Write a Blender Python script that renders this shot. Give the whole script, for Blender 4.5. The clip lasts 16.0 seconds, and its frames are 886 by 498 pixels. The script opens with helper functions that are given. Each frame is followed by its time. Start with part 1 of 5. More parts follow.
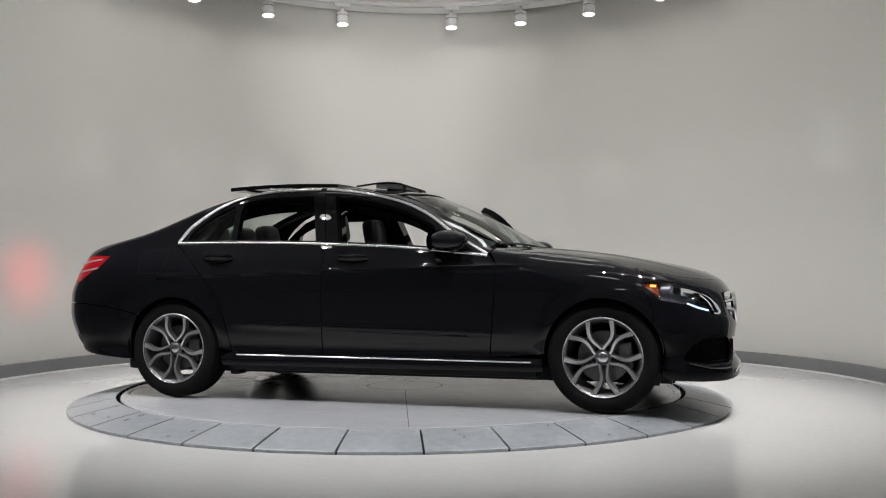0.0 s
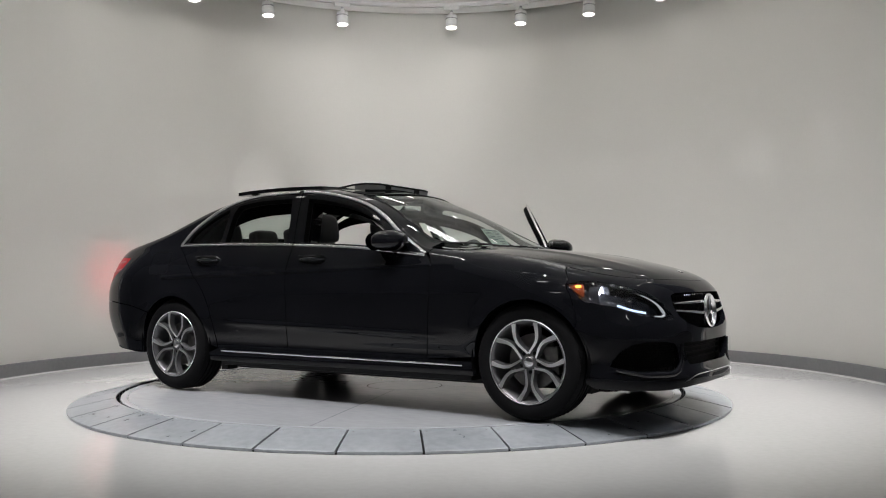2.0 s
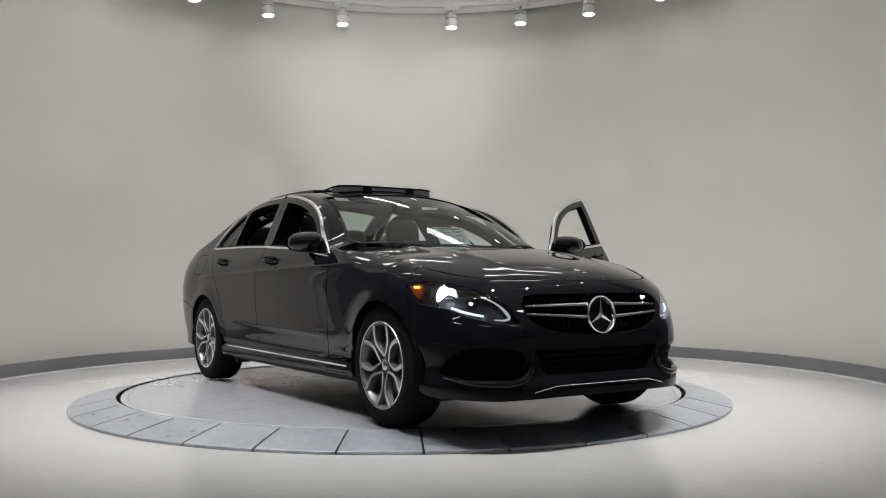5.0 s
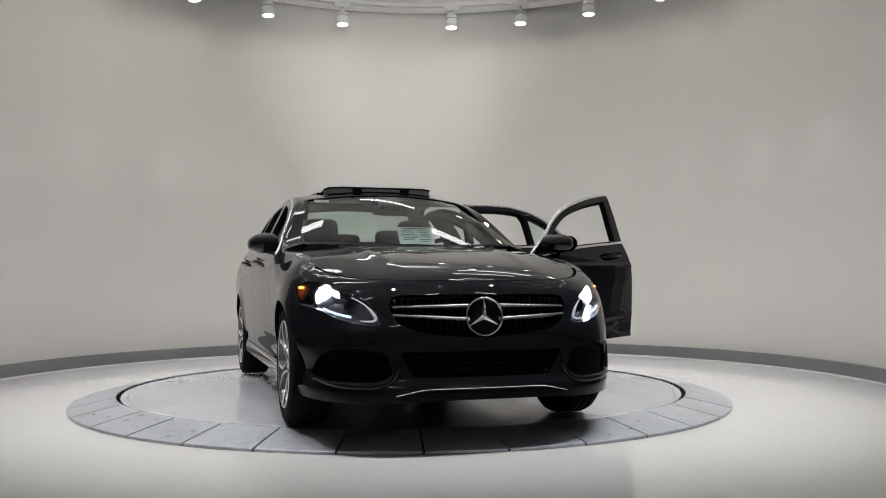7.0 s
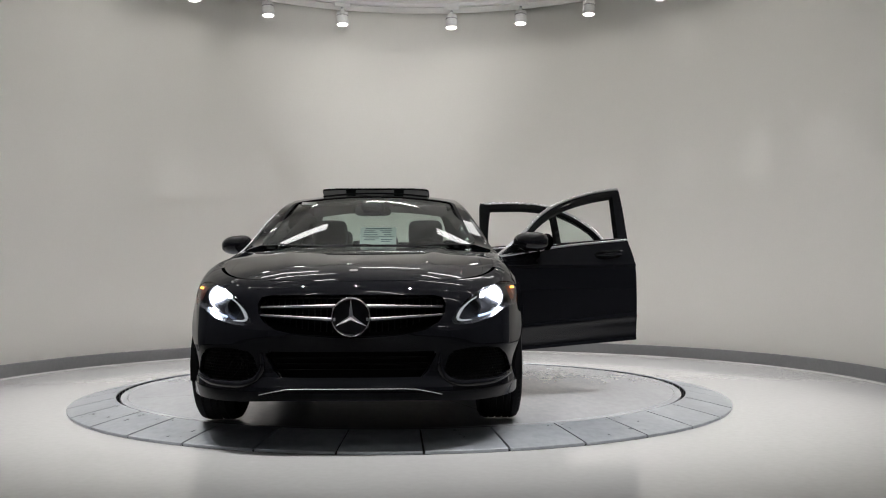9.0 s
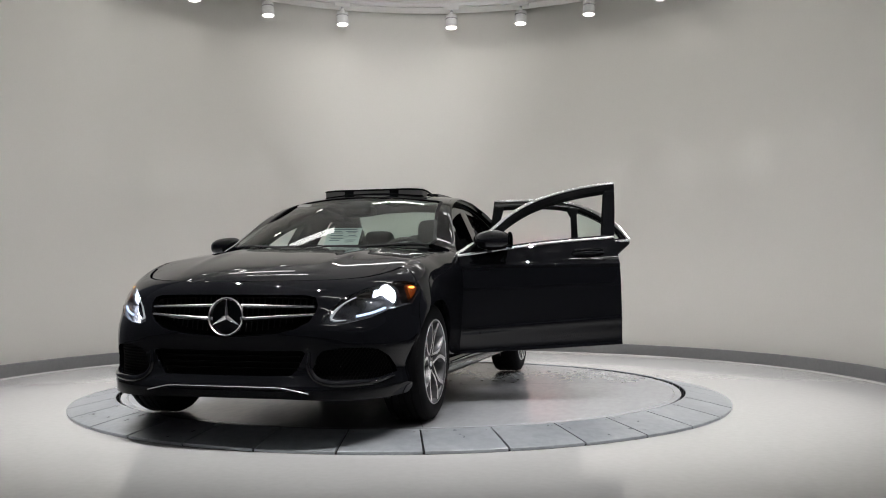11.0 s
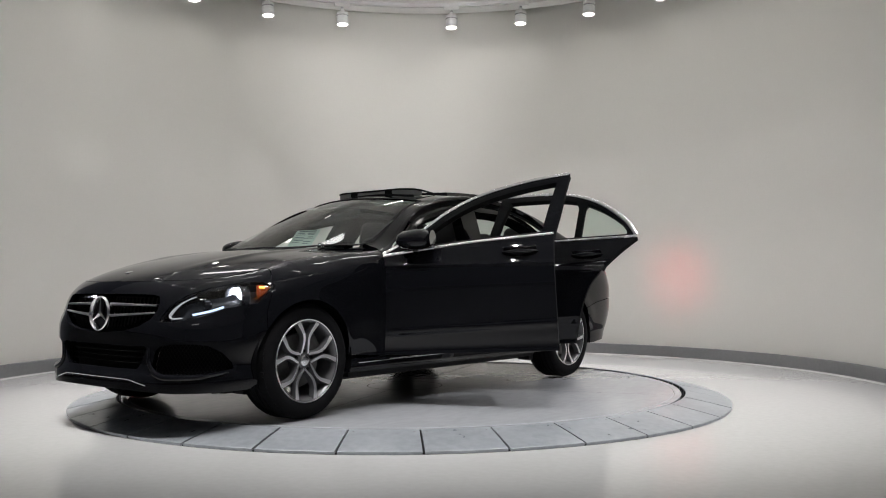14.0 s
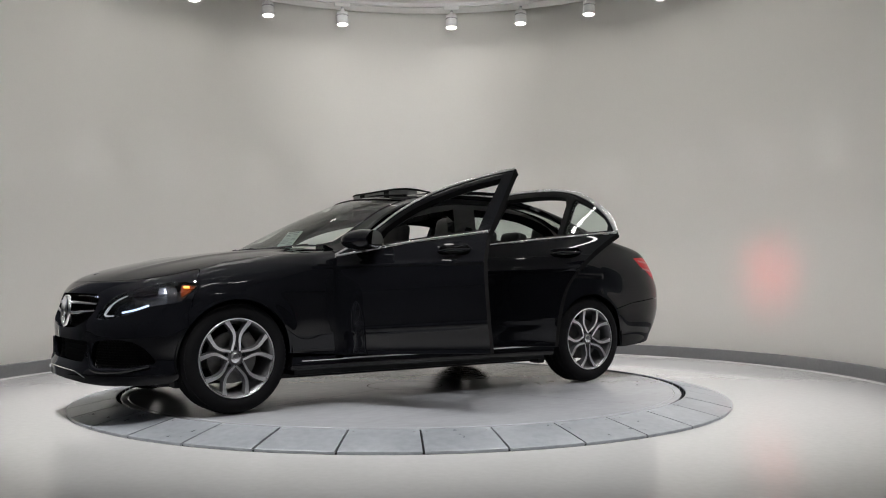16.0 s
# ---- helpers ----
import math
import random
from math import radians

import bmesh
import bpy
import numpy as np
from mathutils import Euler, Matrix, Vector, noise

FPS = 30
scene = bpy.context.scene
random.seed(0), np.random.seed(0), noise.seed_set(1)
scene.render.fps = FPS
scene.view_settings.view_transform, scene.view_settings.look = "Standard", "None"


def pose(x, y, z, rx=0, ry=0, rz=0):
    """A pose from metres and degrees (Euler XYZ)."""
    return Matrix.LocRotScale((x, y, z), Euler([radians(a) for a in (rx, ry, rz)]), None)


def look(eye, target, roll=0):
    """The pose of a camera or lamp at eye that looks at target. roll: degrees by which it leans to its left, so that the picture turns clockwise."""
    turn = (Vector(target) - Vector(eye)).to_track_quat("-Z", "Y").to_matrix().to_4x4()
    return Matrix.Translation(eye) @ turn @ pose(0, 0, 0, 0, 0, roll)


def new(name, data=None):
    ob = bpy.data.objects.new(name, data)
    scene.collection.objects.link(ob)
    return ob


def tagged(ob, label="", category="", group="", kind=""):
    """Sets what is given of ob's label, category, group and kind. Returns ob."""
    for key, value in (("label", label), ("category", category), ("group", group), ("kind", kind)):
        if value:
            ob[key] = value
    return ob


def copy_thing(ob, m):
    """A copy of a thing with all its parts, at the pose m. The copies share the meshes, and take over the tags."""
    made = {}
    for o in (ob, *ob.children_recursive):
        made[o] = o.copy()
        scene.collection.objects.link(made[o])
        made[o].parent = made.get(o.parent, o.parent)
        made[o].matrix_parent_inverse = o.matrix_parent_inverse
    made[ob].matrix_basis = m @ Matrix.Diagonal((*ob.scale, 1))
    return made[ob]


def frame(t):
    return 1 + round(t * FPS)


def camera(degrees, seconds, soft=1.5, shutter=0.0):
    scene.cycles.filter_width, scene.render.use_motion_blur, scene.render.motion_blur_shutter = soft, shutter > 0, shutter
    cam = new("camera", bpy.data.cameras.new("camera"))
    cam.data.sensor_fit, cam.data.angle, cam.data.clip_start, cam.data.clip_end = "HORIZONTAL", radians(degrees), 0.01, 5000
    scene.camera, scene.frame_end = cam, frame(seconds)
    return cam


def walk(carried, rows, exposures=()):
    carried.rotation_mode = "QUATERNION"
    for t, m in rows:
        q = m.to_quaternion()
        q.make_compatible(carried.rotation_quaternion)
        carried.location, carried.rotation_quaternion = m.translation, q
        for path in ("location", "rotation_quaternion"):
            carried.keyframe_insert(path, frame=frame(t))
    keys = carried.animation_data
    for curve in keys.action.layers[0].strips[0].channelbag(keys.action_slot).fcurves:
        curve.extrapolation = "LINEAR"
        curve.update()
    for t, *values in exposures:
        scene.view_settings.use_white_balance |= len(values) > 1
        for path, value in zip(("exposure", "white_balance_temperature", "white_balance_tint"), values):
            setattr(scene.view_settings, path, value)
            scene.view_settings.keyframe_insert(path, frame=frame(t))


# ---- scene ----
# The camera stands still on its stand before the turntable.
EYE = Vector((0.0, -6.676, 0.766))
PAN, TILT = radians(2.467), radians(2.078)
AIM = EYE + Vector((math.sin(PAN) * math.cos(TILT), math.cos(PAN) * math.cos(TILT), math.sin(TILT)))
cam = camera(52.68, 16.0, soft=1.0)
STILL = look(EYE, AIM, -0.163)
walk(cam, [(0.0, STILL), (16.0, STILL)], exposures=[(0.0, 0.0), (16.0, 0.0)])

# ---- sizes of the place ----
ROOM = Vector((0.15, 0.47, 0.0))   # middle of the round bay
ROOM_R = 3.70                      # its wall
FLOOR_Z = -0.072                   # the turntable's top is z = 0
CEIL_Z = 4.03
LAMP_R = 3.36                      # ring of spotlights
TABLE_R, RING_R0, RING_R1 = 1.985, 2.012, 2.313

# ---- light: track spotlights round the bay, linear lights under the ceiling, a faint glow from the dark hall ----
world = bpy.data.worlds.new("hall_glow")
scene.world = world
world.use_nodes = True
world.node_tree.nodes["Background"].inputs[0].default_value = (0.9, 0.95, 1.0, 1)
world.node_tree.nodes["Background"].inputs[1].default_value = 0.03

SPOT_ANGLES = [55, 69, 83, 105, 120, 135, 152, 170, 188, 206, 223, 241, 260, 280, 299, 317, 334, 352, 10, 25, 40]
SPOT_POWER = 352.0
SPOT_LEAN = 0.215
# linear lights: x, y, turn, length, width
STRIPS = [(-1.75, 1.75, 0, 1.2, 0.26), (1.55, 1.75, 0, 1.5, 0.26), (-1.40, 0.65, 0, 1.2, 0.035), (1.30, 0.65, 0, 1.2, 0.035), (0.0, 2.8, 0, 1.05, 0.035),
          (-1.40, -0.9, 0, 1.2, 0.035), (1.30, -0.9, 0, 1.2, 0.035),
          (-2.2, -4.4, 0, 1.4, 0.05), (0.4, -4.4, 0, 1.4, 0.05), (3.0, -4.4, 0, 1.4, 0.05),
          # unseen row, added behind the camera to lift the paint's dark reflections
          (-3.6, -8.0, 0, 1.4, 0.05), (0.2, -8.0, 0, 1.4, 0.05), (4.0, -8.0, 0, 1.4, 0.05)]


def spot_place(a):
    c, s = math.cos(radians(a)), math.sin(radians(a))
    return Vector((ROOM.x + LAMP_R * c, ROOM.y + LAMP_R * s, 3.79)), Vector((c, s, 0))


for a in SPOT_ANGLES:
    here, out = spot_place(a)
    data = bpy.data.lights.new("spot_beam", "SPOT")
    data.energy, data.color = SPOT_POWER, (1.0, 0.978, 0.983)
    data.spot_size, data.spot_blend, data.shadow_soft_size = radians(54), 1.0, 0.022
    beam = new("spot_beam", data)
    beam.matrix_world = look(here - Vector((0, 0, 0.06)), here - out * SPOT_LEAN - Vector((0, 0, 1)))

# an added fill without a lamp body over the opening brightens the far wall
data = bpy.data.lights.new("wall_beam", "SPOT")
data.energy, data.color = 400.0, (1.0, 0.978, 0.983)
data.spot_size, data.spot_blend, data.shadow_soft_size = radians(34), 1.0, 0.022
beam = new("wall_beam", data)
beam.matrix_world = look((0.15, -2.6, 3.7), (-0.12, 4.17, 3.45))
# ---- materials ----
def material(name, colour, rough=0.5, metal=0.0, coat=0.0, ior=1.5):
    m = bpy.data.materials.new(name)
    m.use_nodes = True
    b = m.node_tree.nodes["Principled BSDF"]
    b.inputs["Base Color"].default_value = (*colour, 1)
    b.inputs["Roughness"].default_value = rough
    b.inputs["Metallic"].default_value = metal
    b.inputs["Coat Weight"].default_value = coat
    b.inputs["IOR"].default_value = ior
    return m


def grained(m, scale, lo, hi, rough=None, bump=0.0, stretch=(1, 1, 1), detail=6.0, big=0.0):
    """Two scales of noise in m's colour, its roughness and its relief, in metres."""
    t = m.node_tree
    b = t.nodes["Principled BSDF"]
    where = t.nodes.new("ShaderNodeTexCoord")
    fit_ = t.nodes.new("ShaderNodeMapping")
    fit_.inputs["Scale"].default_value = stretch
    t.links.new(where.outputs["Object"], fit_.inputs["Vector"])
    fine = t.nodes.new("ShaderNodeTexNoise")
    fine.inputs["Scale"].default_value, fine.inputs["Detail"].default_value = scale, detail
    t.links.new(fit_.outputs[0], fine.inputs["Vector"])
    broad = t.nodes.new("ShaderNodeTexNoise")
    broad.inputs["Scale"].default_value, broad.inputs["Detail"].default_value = big or scale * 0.08, 3
    t.links.new(fit_.outputs[0], broad.inputs["Vector"])
    both = t.nodes.new("ShaderNodeMix")
    both.data_type = "FLOAT"
    both.inputs[0].default_value = 0.5
    t.links.new(fine.outputs["Fac"], both.inputs[2])
    t.links.new(broad.outputs["Fac"], both.inputs[3])
    ramp = t.nodes.new("ShaderNodeValToRGB")
    ramp.color_ramp.elements[0].position, ramp.color_ramp.elements[1].position = 0.3, 0.7
    ramp.color_ramp.elements[0].color, ramp.color_ramp.elements[1].color = (*lo, 1), (*hi, 1)
    t.links.new(both.outputs[0], ramp.inputs[0])
    t.links.new(ramp.outputs[0], b.inputs["Base Color"])
    if rough:
        span = t.nodes.new("ShaderNodeMapRange")
        span.inputs[1].default_value, span.inputs[2].default_value = 0.3, 0.7
        span.inputs[3].default_value, span.inputs[4].default_value = rough
        t.links.new(both.outputs[0], span.inputs[0])
        t.links.new(span.outputs[0], b.inputs["Roughness"])
    if bump:
        relief = t.nodes.new("ShaderNodeBump")
        relief.inputs["Strength"].default_value, relief.inputs["Distance"].default_value = 1.0, bump
        t.links.new(fine.outputs["Fac"], relief.inputs["Height"])
        t.links.new(relief.outputs[0], b.inputs["Normal"])
    return m


def glow(name, colour, strength):
    m = material(name, (0.15, 0.15, 0.15), 0.3)
    b = m.node_tree.nodes["Principled BSDF"]
    b.inputs["Emission Color"].default_value = (*colour, 1)
    b.inputs["Emission Strength"].default_value = strength
    return m


def glass(name, tint, rough=0.0):
    """A thin pane: clear with a tint, and a mirror by its angle."""
    m = bpy.data.materials.new(name)
    m.use_nodes = True
    t = m.node_tree
    t.nodes.remove(t.nodes["Principled BSDF"])
    clear, shine, both, edge = (t.nodes.new("ShaderNode" + k) for k in ("BsdfTransparent", "BsdfGlossy", "MixShader", "LayerWeight"))
    steep, gain = t.nodes.new("ShaderNodeMath"), t.nodes.new("ShaderNodeMath")
    clear.inputs[0].default_value = (*tint, 1)
    shine.inputs["Roughness"].default_value = rough
    edge.inputs["Blend"].default_value = 0.5
    steep.operation, gain.operation = "POWER", "MULTIPLY_ADD"
    steep.inputs[1].default_value = 4.5
    gain.inputs[1].default_value, gain.inputs[2].default_value = 0.9, 0.075
    t.links.new(edge.outputs["Facing"], steep.inputs[0])
    t.links.new(steep.outputs[0], gain.inputs[0])
    t.links.new(gain.outputs[0], both.inputs[0])
    t.links.new(clear.outputs[0], both.inputs[1])
    t.links.new(shine.outputs[0], both.inputs[2])
    t.links.new(both.outputs[0], t.nodes["Material Output"].inputs[0])
    return m


WALL = grained(material("wall_paint", (0.72, 0.71, 0.68), 0.6), 60, (0.83, 0.815, 0.772), (0.865, 0.85, 0.807), (0.75, 0.85), 0.0003, big=0.7)
CEILING = grained(material("ceiling_paint", (0.8, 0.8, 0.78), 0.75), 40, (0.76, 0.76, 0.74), (0.82, 0.82, 0.80), big=0.8)
BASE = grained(material("grey_base_vinyl", (0.21, 0.21, 0.22), 0.5), 30, (0.19, 0.19, 0.20), (0.23, 0.23, 0.24), big=1.5)
FLOOR = grained(material("floor_epoxy", (0.55, 0.54, 0.52), 0.25), 26, (0.40, 0.398, 0.393), (0.445, 0.442, 0.437), (0.085, 0.10), 0.0, big=0.5, detail=3)
DISC = grained(material("disc_coating", (0.30, 0.30, 0.305), 0.16, ior=1.32), 10, (0.245, 0.253, 0.268), (0.315, 0.323, 0.338), None, 0.0, big=1.3, stretch=(1, 2.2, 1), detail=3)
PLATE = grained(material("ring_aluminium", (0.34, 0.35, 0.37), 0.4, 0.5), 22, (0.27, 0.293, 0.318), (0.44, 0.466, 0.492), (0.27, 0.30), 0.0, big=2.5, detail=4)
SEAL = material("door_seal_rubber", (0.004, 0.004, 0.004), 0.9)
SEAL.node_tree.nodes["Principled BSDF"].inputs["Specular IOR Level"].default_value = 0.12
DARK = material("dark_gap", (0.012, 0.012, 0.013), 0.8)
DARK.node_tree.nodes["Principled BSDF"].inputs["Specular IOR Level"].default_value = 0.1
STEEL = grained(material("steel_edge", (0.35, 0.35, 0.36), 0.4, 0.7), 30, (0.28, 0.28, 0.29), (0.4, 0.4, 0.41))
HALL = grained(material("hall_wall", (0.22, 0.23, 0.24), 0.7), 20, (0.38, 0.40, 0.44), (0.43, 0.45, 0.49), big=0.6)
LAMP_WHITE = grained(material("lamp_white", (0.8, 0.8, 0.79), 0.4), 50, (0.76, 0.76, 0.75), (0.82, 0.82, 0.81), big=3)
LAMP_GLOW = glow("lamp_face", (1.0, 0.97, 0.92), 12.0)
STRIP_GLOW = glow("strip_face", (1.0, 0.985, 0.97), 30.0)
PANEL_GLOW = glow("panel_face", (1.0, 0.985, 0.97), 6.0)
PAINT = material("black_car_paint", (0.0045, 0.0048, 0.0062), 0.0, ior=1.42)
PLASTIC = grained(material("black_plastic", (0.008, 0.008, 0.0085), 0.5), 120, (0.009, 0.009, 0.010), (0.014, 0.014, 0.0155), (0.5, 0.65), 0.0002, big=6)
GLOSSY = material("gloss_black_trim", (0.006, 0.006, 0.007), 0.06)
CHROME = material("bright_chrome", (0.78, 0.78, 0.79), 0.10, 1.0)
SATIN = grained(material("satin_chrome", (0.62, 0.62, 0.63), 0.25, 1.0), 60, (0.78, 0.78, 0.79), (0.86, 0.86, 0.87), (0.2, 0.3), big=4)
RUBBER = grained(material("tyre_rubber", (0.008, 0.008, 0.008), 0.7), 90, (0.005, 0.005, 0.0056), (0.009, 0.009, 0.0098), (0.65, 0.85), 0.0004, big=5)
RIM_FACE = grained(material("machined_alloy", (0.78, 0.78, 0.79), 0.3, 1.0), 70, (0.80, 0.80, 0.81), (0.86, 0.86, 0.87), (0.30, 0.34), big=6)
RIM_DARK = grained(material("grey_alloy_paint", (0.10, 0.10, 0.105), 0.35, 0.6), 60, (0.12, 0.12, 0.125), (0.16, 0.16, 0.166), (0.3, 0.42), big=6)
BRAKE = grained(material("brake_steel", (0.16, 0.155, 0.15), 0.45, 0.8), 40, (0.12, 0.115, 0.11), (0.2, 0.195, 0.19), big=5, stretch=(1, 1, 1))
LEATHER = grained(material("black_leather", (0.02, 0.02, 0.021), 0.45), 160, (0.010, 0.010, 0.0105), (0.017, 0.017, 0.018), (0.38, 0.55), 0.0006, big=7)
CLOTH = grained(material("dark_headliner", (0.05, 0.05, 0.05), 0.9), 200, (0.042, 0.042, 0.042), (0.058, 0.058, 0.058), big=5)
SCREEN = glass("windscreen_glass", (0.83, 0.935, 0.885))
TINT = glass("side_glass", (0.78, 0.88, 0.83))
LENS = glass("clear_lamp_lens", (0.95, 0.96, 0.97))
RED_LENS = glow("red_lamp_lens", (1.0, 0.008, 0.02), 0.05)
RED_LENS.node_tree.nodes["Principled BSDF"].inputs["Base Color"].default_value = (0.2, 0.002, 0.006, 1)
RED_GLOW = glow("tail_lamp_glow", (1.0, 0.012, 0.03), 0.11)
RED_BEAM = glow("stop_lamp_glow", (1.0, 0.05, 0.07), 1900.0)
AMBER = material("amber_lens", (0.13, 0.023, 0.002), 0.12)
RUBBER.node_tree.nodes["Principled BSDF"].inputs["Specular IOR Level"].default_value = 0.08
for m_ in (PLASTIC, RED_LENS, RED_GLOW):
    m_.node_tree.nodes["Principled BSDF"].inputs["Specular IOR Level"].default_value = 0.2
AMBER_GLOW = glow("amber_lamp_glow", (1.0, 0.34, 0.03), 6.0)
BEAM = glow("headlamp_glow", (0.90, 0.92, 1.0), 32.0)
LED = glow("daylight_led", (0.55, 0.70, 1.0), 1.5)
DRL = glow("light_guide", (0.88, 0.93, 1.0), 0.35)
REFLECTOR = material("lamp_reflector", (0.42, 0.43, 0.45), 0.2, 1.0)
NET_BLACK = material("matt_black_net", (0.0035, 0.0035, 0.004), 0.6)
NET_BLACK.node_tree.nodes["Principled BSDF"].inputs["Specular IOR Level"].default_value = 0.06
BOWL = material("lamp_bowl_black", (0.11, 0.115, 0.13), 0.2, 0.7)
MIRROR = material("mirror_silvering", (0.09, 0.095, 0.10), 0.02, 1.0)
PAPER = grained(material("sticker_paper", (0.62, 0.70, 0.68), 0.6), 30, (0.72, 0.84, 0.81), (0.78, 0.88, 0.85), big=5)
PRINT = material("printed_bars", (0.12, 0.22, 0.24), 0.6)
MESH_NET = material("deflector_net", (0.32, 0.32, 0.32), 0.8)
# ---- mesh helpers ----
def mesh_of(name, verts, faces, smooth=False):
    me = bpy.data.meshes.new(name)
    me.from_pydata([tuple(v) for v in verts], [], faces)
    me.update()
    if smooth:
        me.polygons.foreach_set("use_smooth", [True] * len(me.polygons))
    return me


def part(name, bm, mat, parent=None, label="", smooth=False):
    """One mesh object from a bmesh or a mesh, under a thing or a part."""
    if isinstance(bm, bmesh.types.BMesh):
        me = bpy.data.meshes.new(name)
        bm.normal_update()
        bm.to_mesh(me)
        bm.free()
    else:
        me = bm
    if smooth:
        me.polygons.foreach_set("use_smooth", [True] * len(me.polygons))
    if not me.materials:
        me.materials.append(mat)
    ob = new(name, me)
    if parent is not None:
        ob.parent = parent
    if label:
        ob["label"] = label
    return ob


def lathe(profile, n=48, a0=0.0, a1=360.0, closed=False):
    """A mesh turned round z from (r, z) pairs."""
    full = abs(a1 - a0 - 360) < 1e-6
    m = n if full else n + 1
    verts, faces = [], []
    for i in range(m):
        a = radians(a0 + (a1 - a0) * i / n)
        verts += [(r * math.cos(a), r * math.sin(a), z) for r, z in profile]
    k = len(profile)
    for i in range(n):
        j = (i + 1) % m
        for p in range(k if closed else k - 1):
            r = (p + 1) % k
            faces.append((i * k + p, j * k + p, j * k + r, i * k + r))
    if closed and not full:
        faces += [tuple(range(k))[::-1], tuple(n * k + p for p in range(k))]
    return verts, faces


def box(bm, x0, x1, y0, y1, z0, z1, bevel=0.0):
    made = bmesh.ops.create_cube(bm, size=1, matrix=Matrix.Translation(((x0 + x1) / 2, (y0 + y1) / 2, (z0 + z1) / 2)) @ Matrix.Diagonal((x1 - x0, y1 - y0, z1 - z0, 1)))
    if bevel:
        edges = list({e for v in made["verts"] for e in v.link_edges})
        bmesh.ops.bevel(bm, geom=edges, offset=bevel, segments=2, affect="EDGES", profile=0.7)
    return bm


def tube(points, radius, n=10, closed=False):
    """A bent rod along points."""
    verts, faces = [], []
    pts = [Vector(p) for p in points]
    k = len(pts)
    for i, p in enumerate(pts):
        d = (pts[(i + 1) % k] - pts[i - 1]) if closed or 0 < i < k - 1 else (pts[1] - pts[0] if i == 0 else pts[-1] - pts[-2])
        d.normalize()
        side = d.cross(Vector((0, 0, 1)) if abs(d.z) < 0.9 else Vector((1, 0, 0))).normalized()
        up = side.cross(d)
        r = radius[i] if isinstance(radius, (list, tuple)) else radius
        verts += [p + side * (r * math.cos(2 * math.pi * j / n)) + up * (r * math.sin(2 * math.pi * j / n)) for j in range(n)]
    for i in range(k if closed else k - 1):
        for j in range(n):
            a, b = i * n, ((i + 1) % k) * n
            faces.append((a + j, a + (j + 1) % n, b + (j + 1) % n, b + j))
    if not closed:
        faces += [tuple(range(n))[::-1], tuple((k - 1) * n + j for j in range(n))]
    return verts, faces


# ---- the round bay and the dark hall before it ----
A0, A1 = -7.0, 175.0       # the bay's wall; the rest is its opening
v, f = lathe([(ROOM_R, FLOOR_Z), (ROOM_R, CEIL_Z + 0.04), (ROOM_R + 0.15, CEIL_Z + 0.04), (ROOM_R + 0.15, FLOOR_Z)], 180, A0, A1, True)
wall = part("wall_round", mesh_of("wall_round", v, f), WALL, smooth=False)
wall.location = ROOM
for p in wall.data.polygons:
    p.use_smooth = abs(p.normal.z) < 0.5 and len(p.vertices) == 4
tagged(wall, "smooth warm-white painted curved bay wall", "wall", kind="structure")
v, f = lathe([(ROOM_R - 0.012, FLOOR_Z + 0.002), (ROOM_R - 0.012, FLOOR_Z + 0.122), (ROOM_R - 0.006, FLOOR_Z + 0.128), (ROOM_R + 0.002, FLOOR_Z + 0.128), (ROOM_R + 0.002, FLOOR_Z + 0.002)], 180, A0 + 0.3, A1 - 0.3, True)
skirt = part("baseboard", mesh_of("baseboard", v, f), BASE)
skirt.location = ROOM
tagged(skirt, "grey vinyl baseboard along the curved wall", "baseboard", kind="structure")
v, f = lathe([(ROOM_R - 0.030, FLOOR_Z + 0.001), (ROOM_R - 0.020, FLOOR_Z + 0.010), (ROOM_R - 0.0125, FLOOR_Z + 0.014)], 180, A0 + 0.3, A1 - 0.3)
toe = part("trim_toe", mesh_of("trim_toe", v, f), FLOOR, smooth=True)
toe.location = ROOM
tagged(toe, "pale rounded toe where floor meets baseboard", "trim", kind="structure")

bm = bmesh.new()
box(bm, -11, 11, -14, 6, FLOOR_Z - 0.2, FLOOR_Z)
tagged(part("floor", bm, FLOOR), "polished pale grey epoxy showroom floor", "floor", kind="structure")
bm = bmesh.new()
box(bm, -11, 11, -14, 6, CEIL_Z + 0.035, CEIL_Z + 0.2)
tagged(part("ceiling", bm, CEILING), "flat white ceiling above the bay", "ceiling", kind="structure")
v, f = lathe([(ROOM_R - 0.04, CEIL_Z + 0.04), (ROOM_R - 0.04, CEIL_Z), (ROOM_R - 0.26, CEIL_Z), (ROOM_R - 0.26, CEIL_Z + 0.04)], 180, 0, 360, True)
soffit = part("ceiling_ring", mesh_of("ceiling_ring", v, f), CEILING)
soffit.location = ROOM
tagged(soffit, "shallow white ring along the bay's ceiling edge", "ceiling", kind="structure")
ex, ey = ROOM.x + (ROOM_R + 0.15) * math.cos(radians(A0)), ROOM.y + (ROOM_R + 0.15) * math.sin(radians(A0))
wx, wy = ROOM.x + (ROOM_R + 0.15) * math.cos(radians(A1)), ROOM.y + (ROOM_R + 0.15) * math.sin(radians(A1))
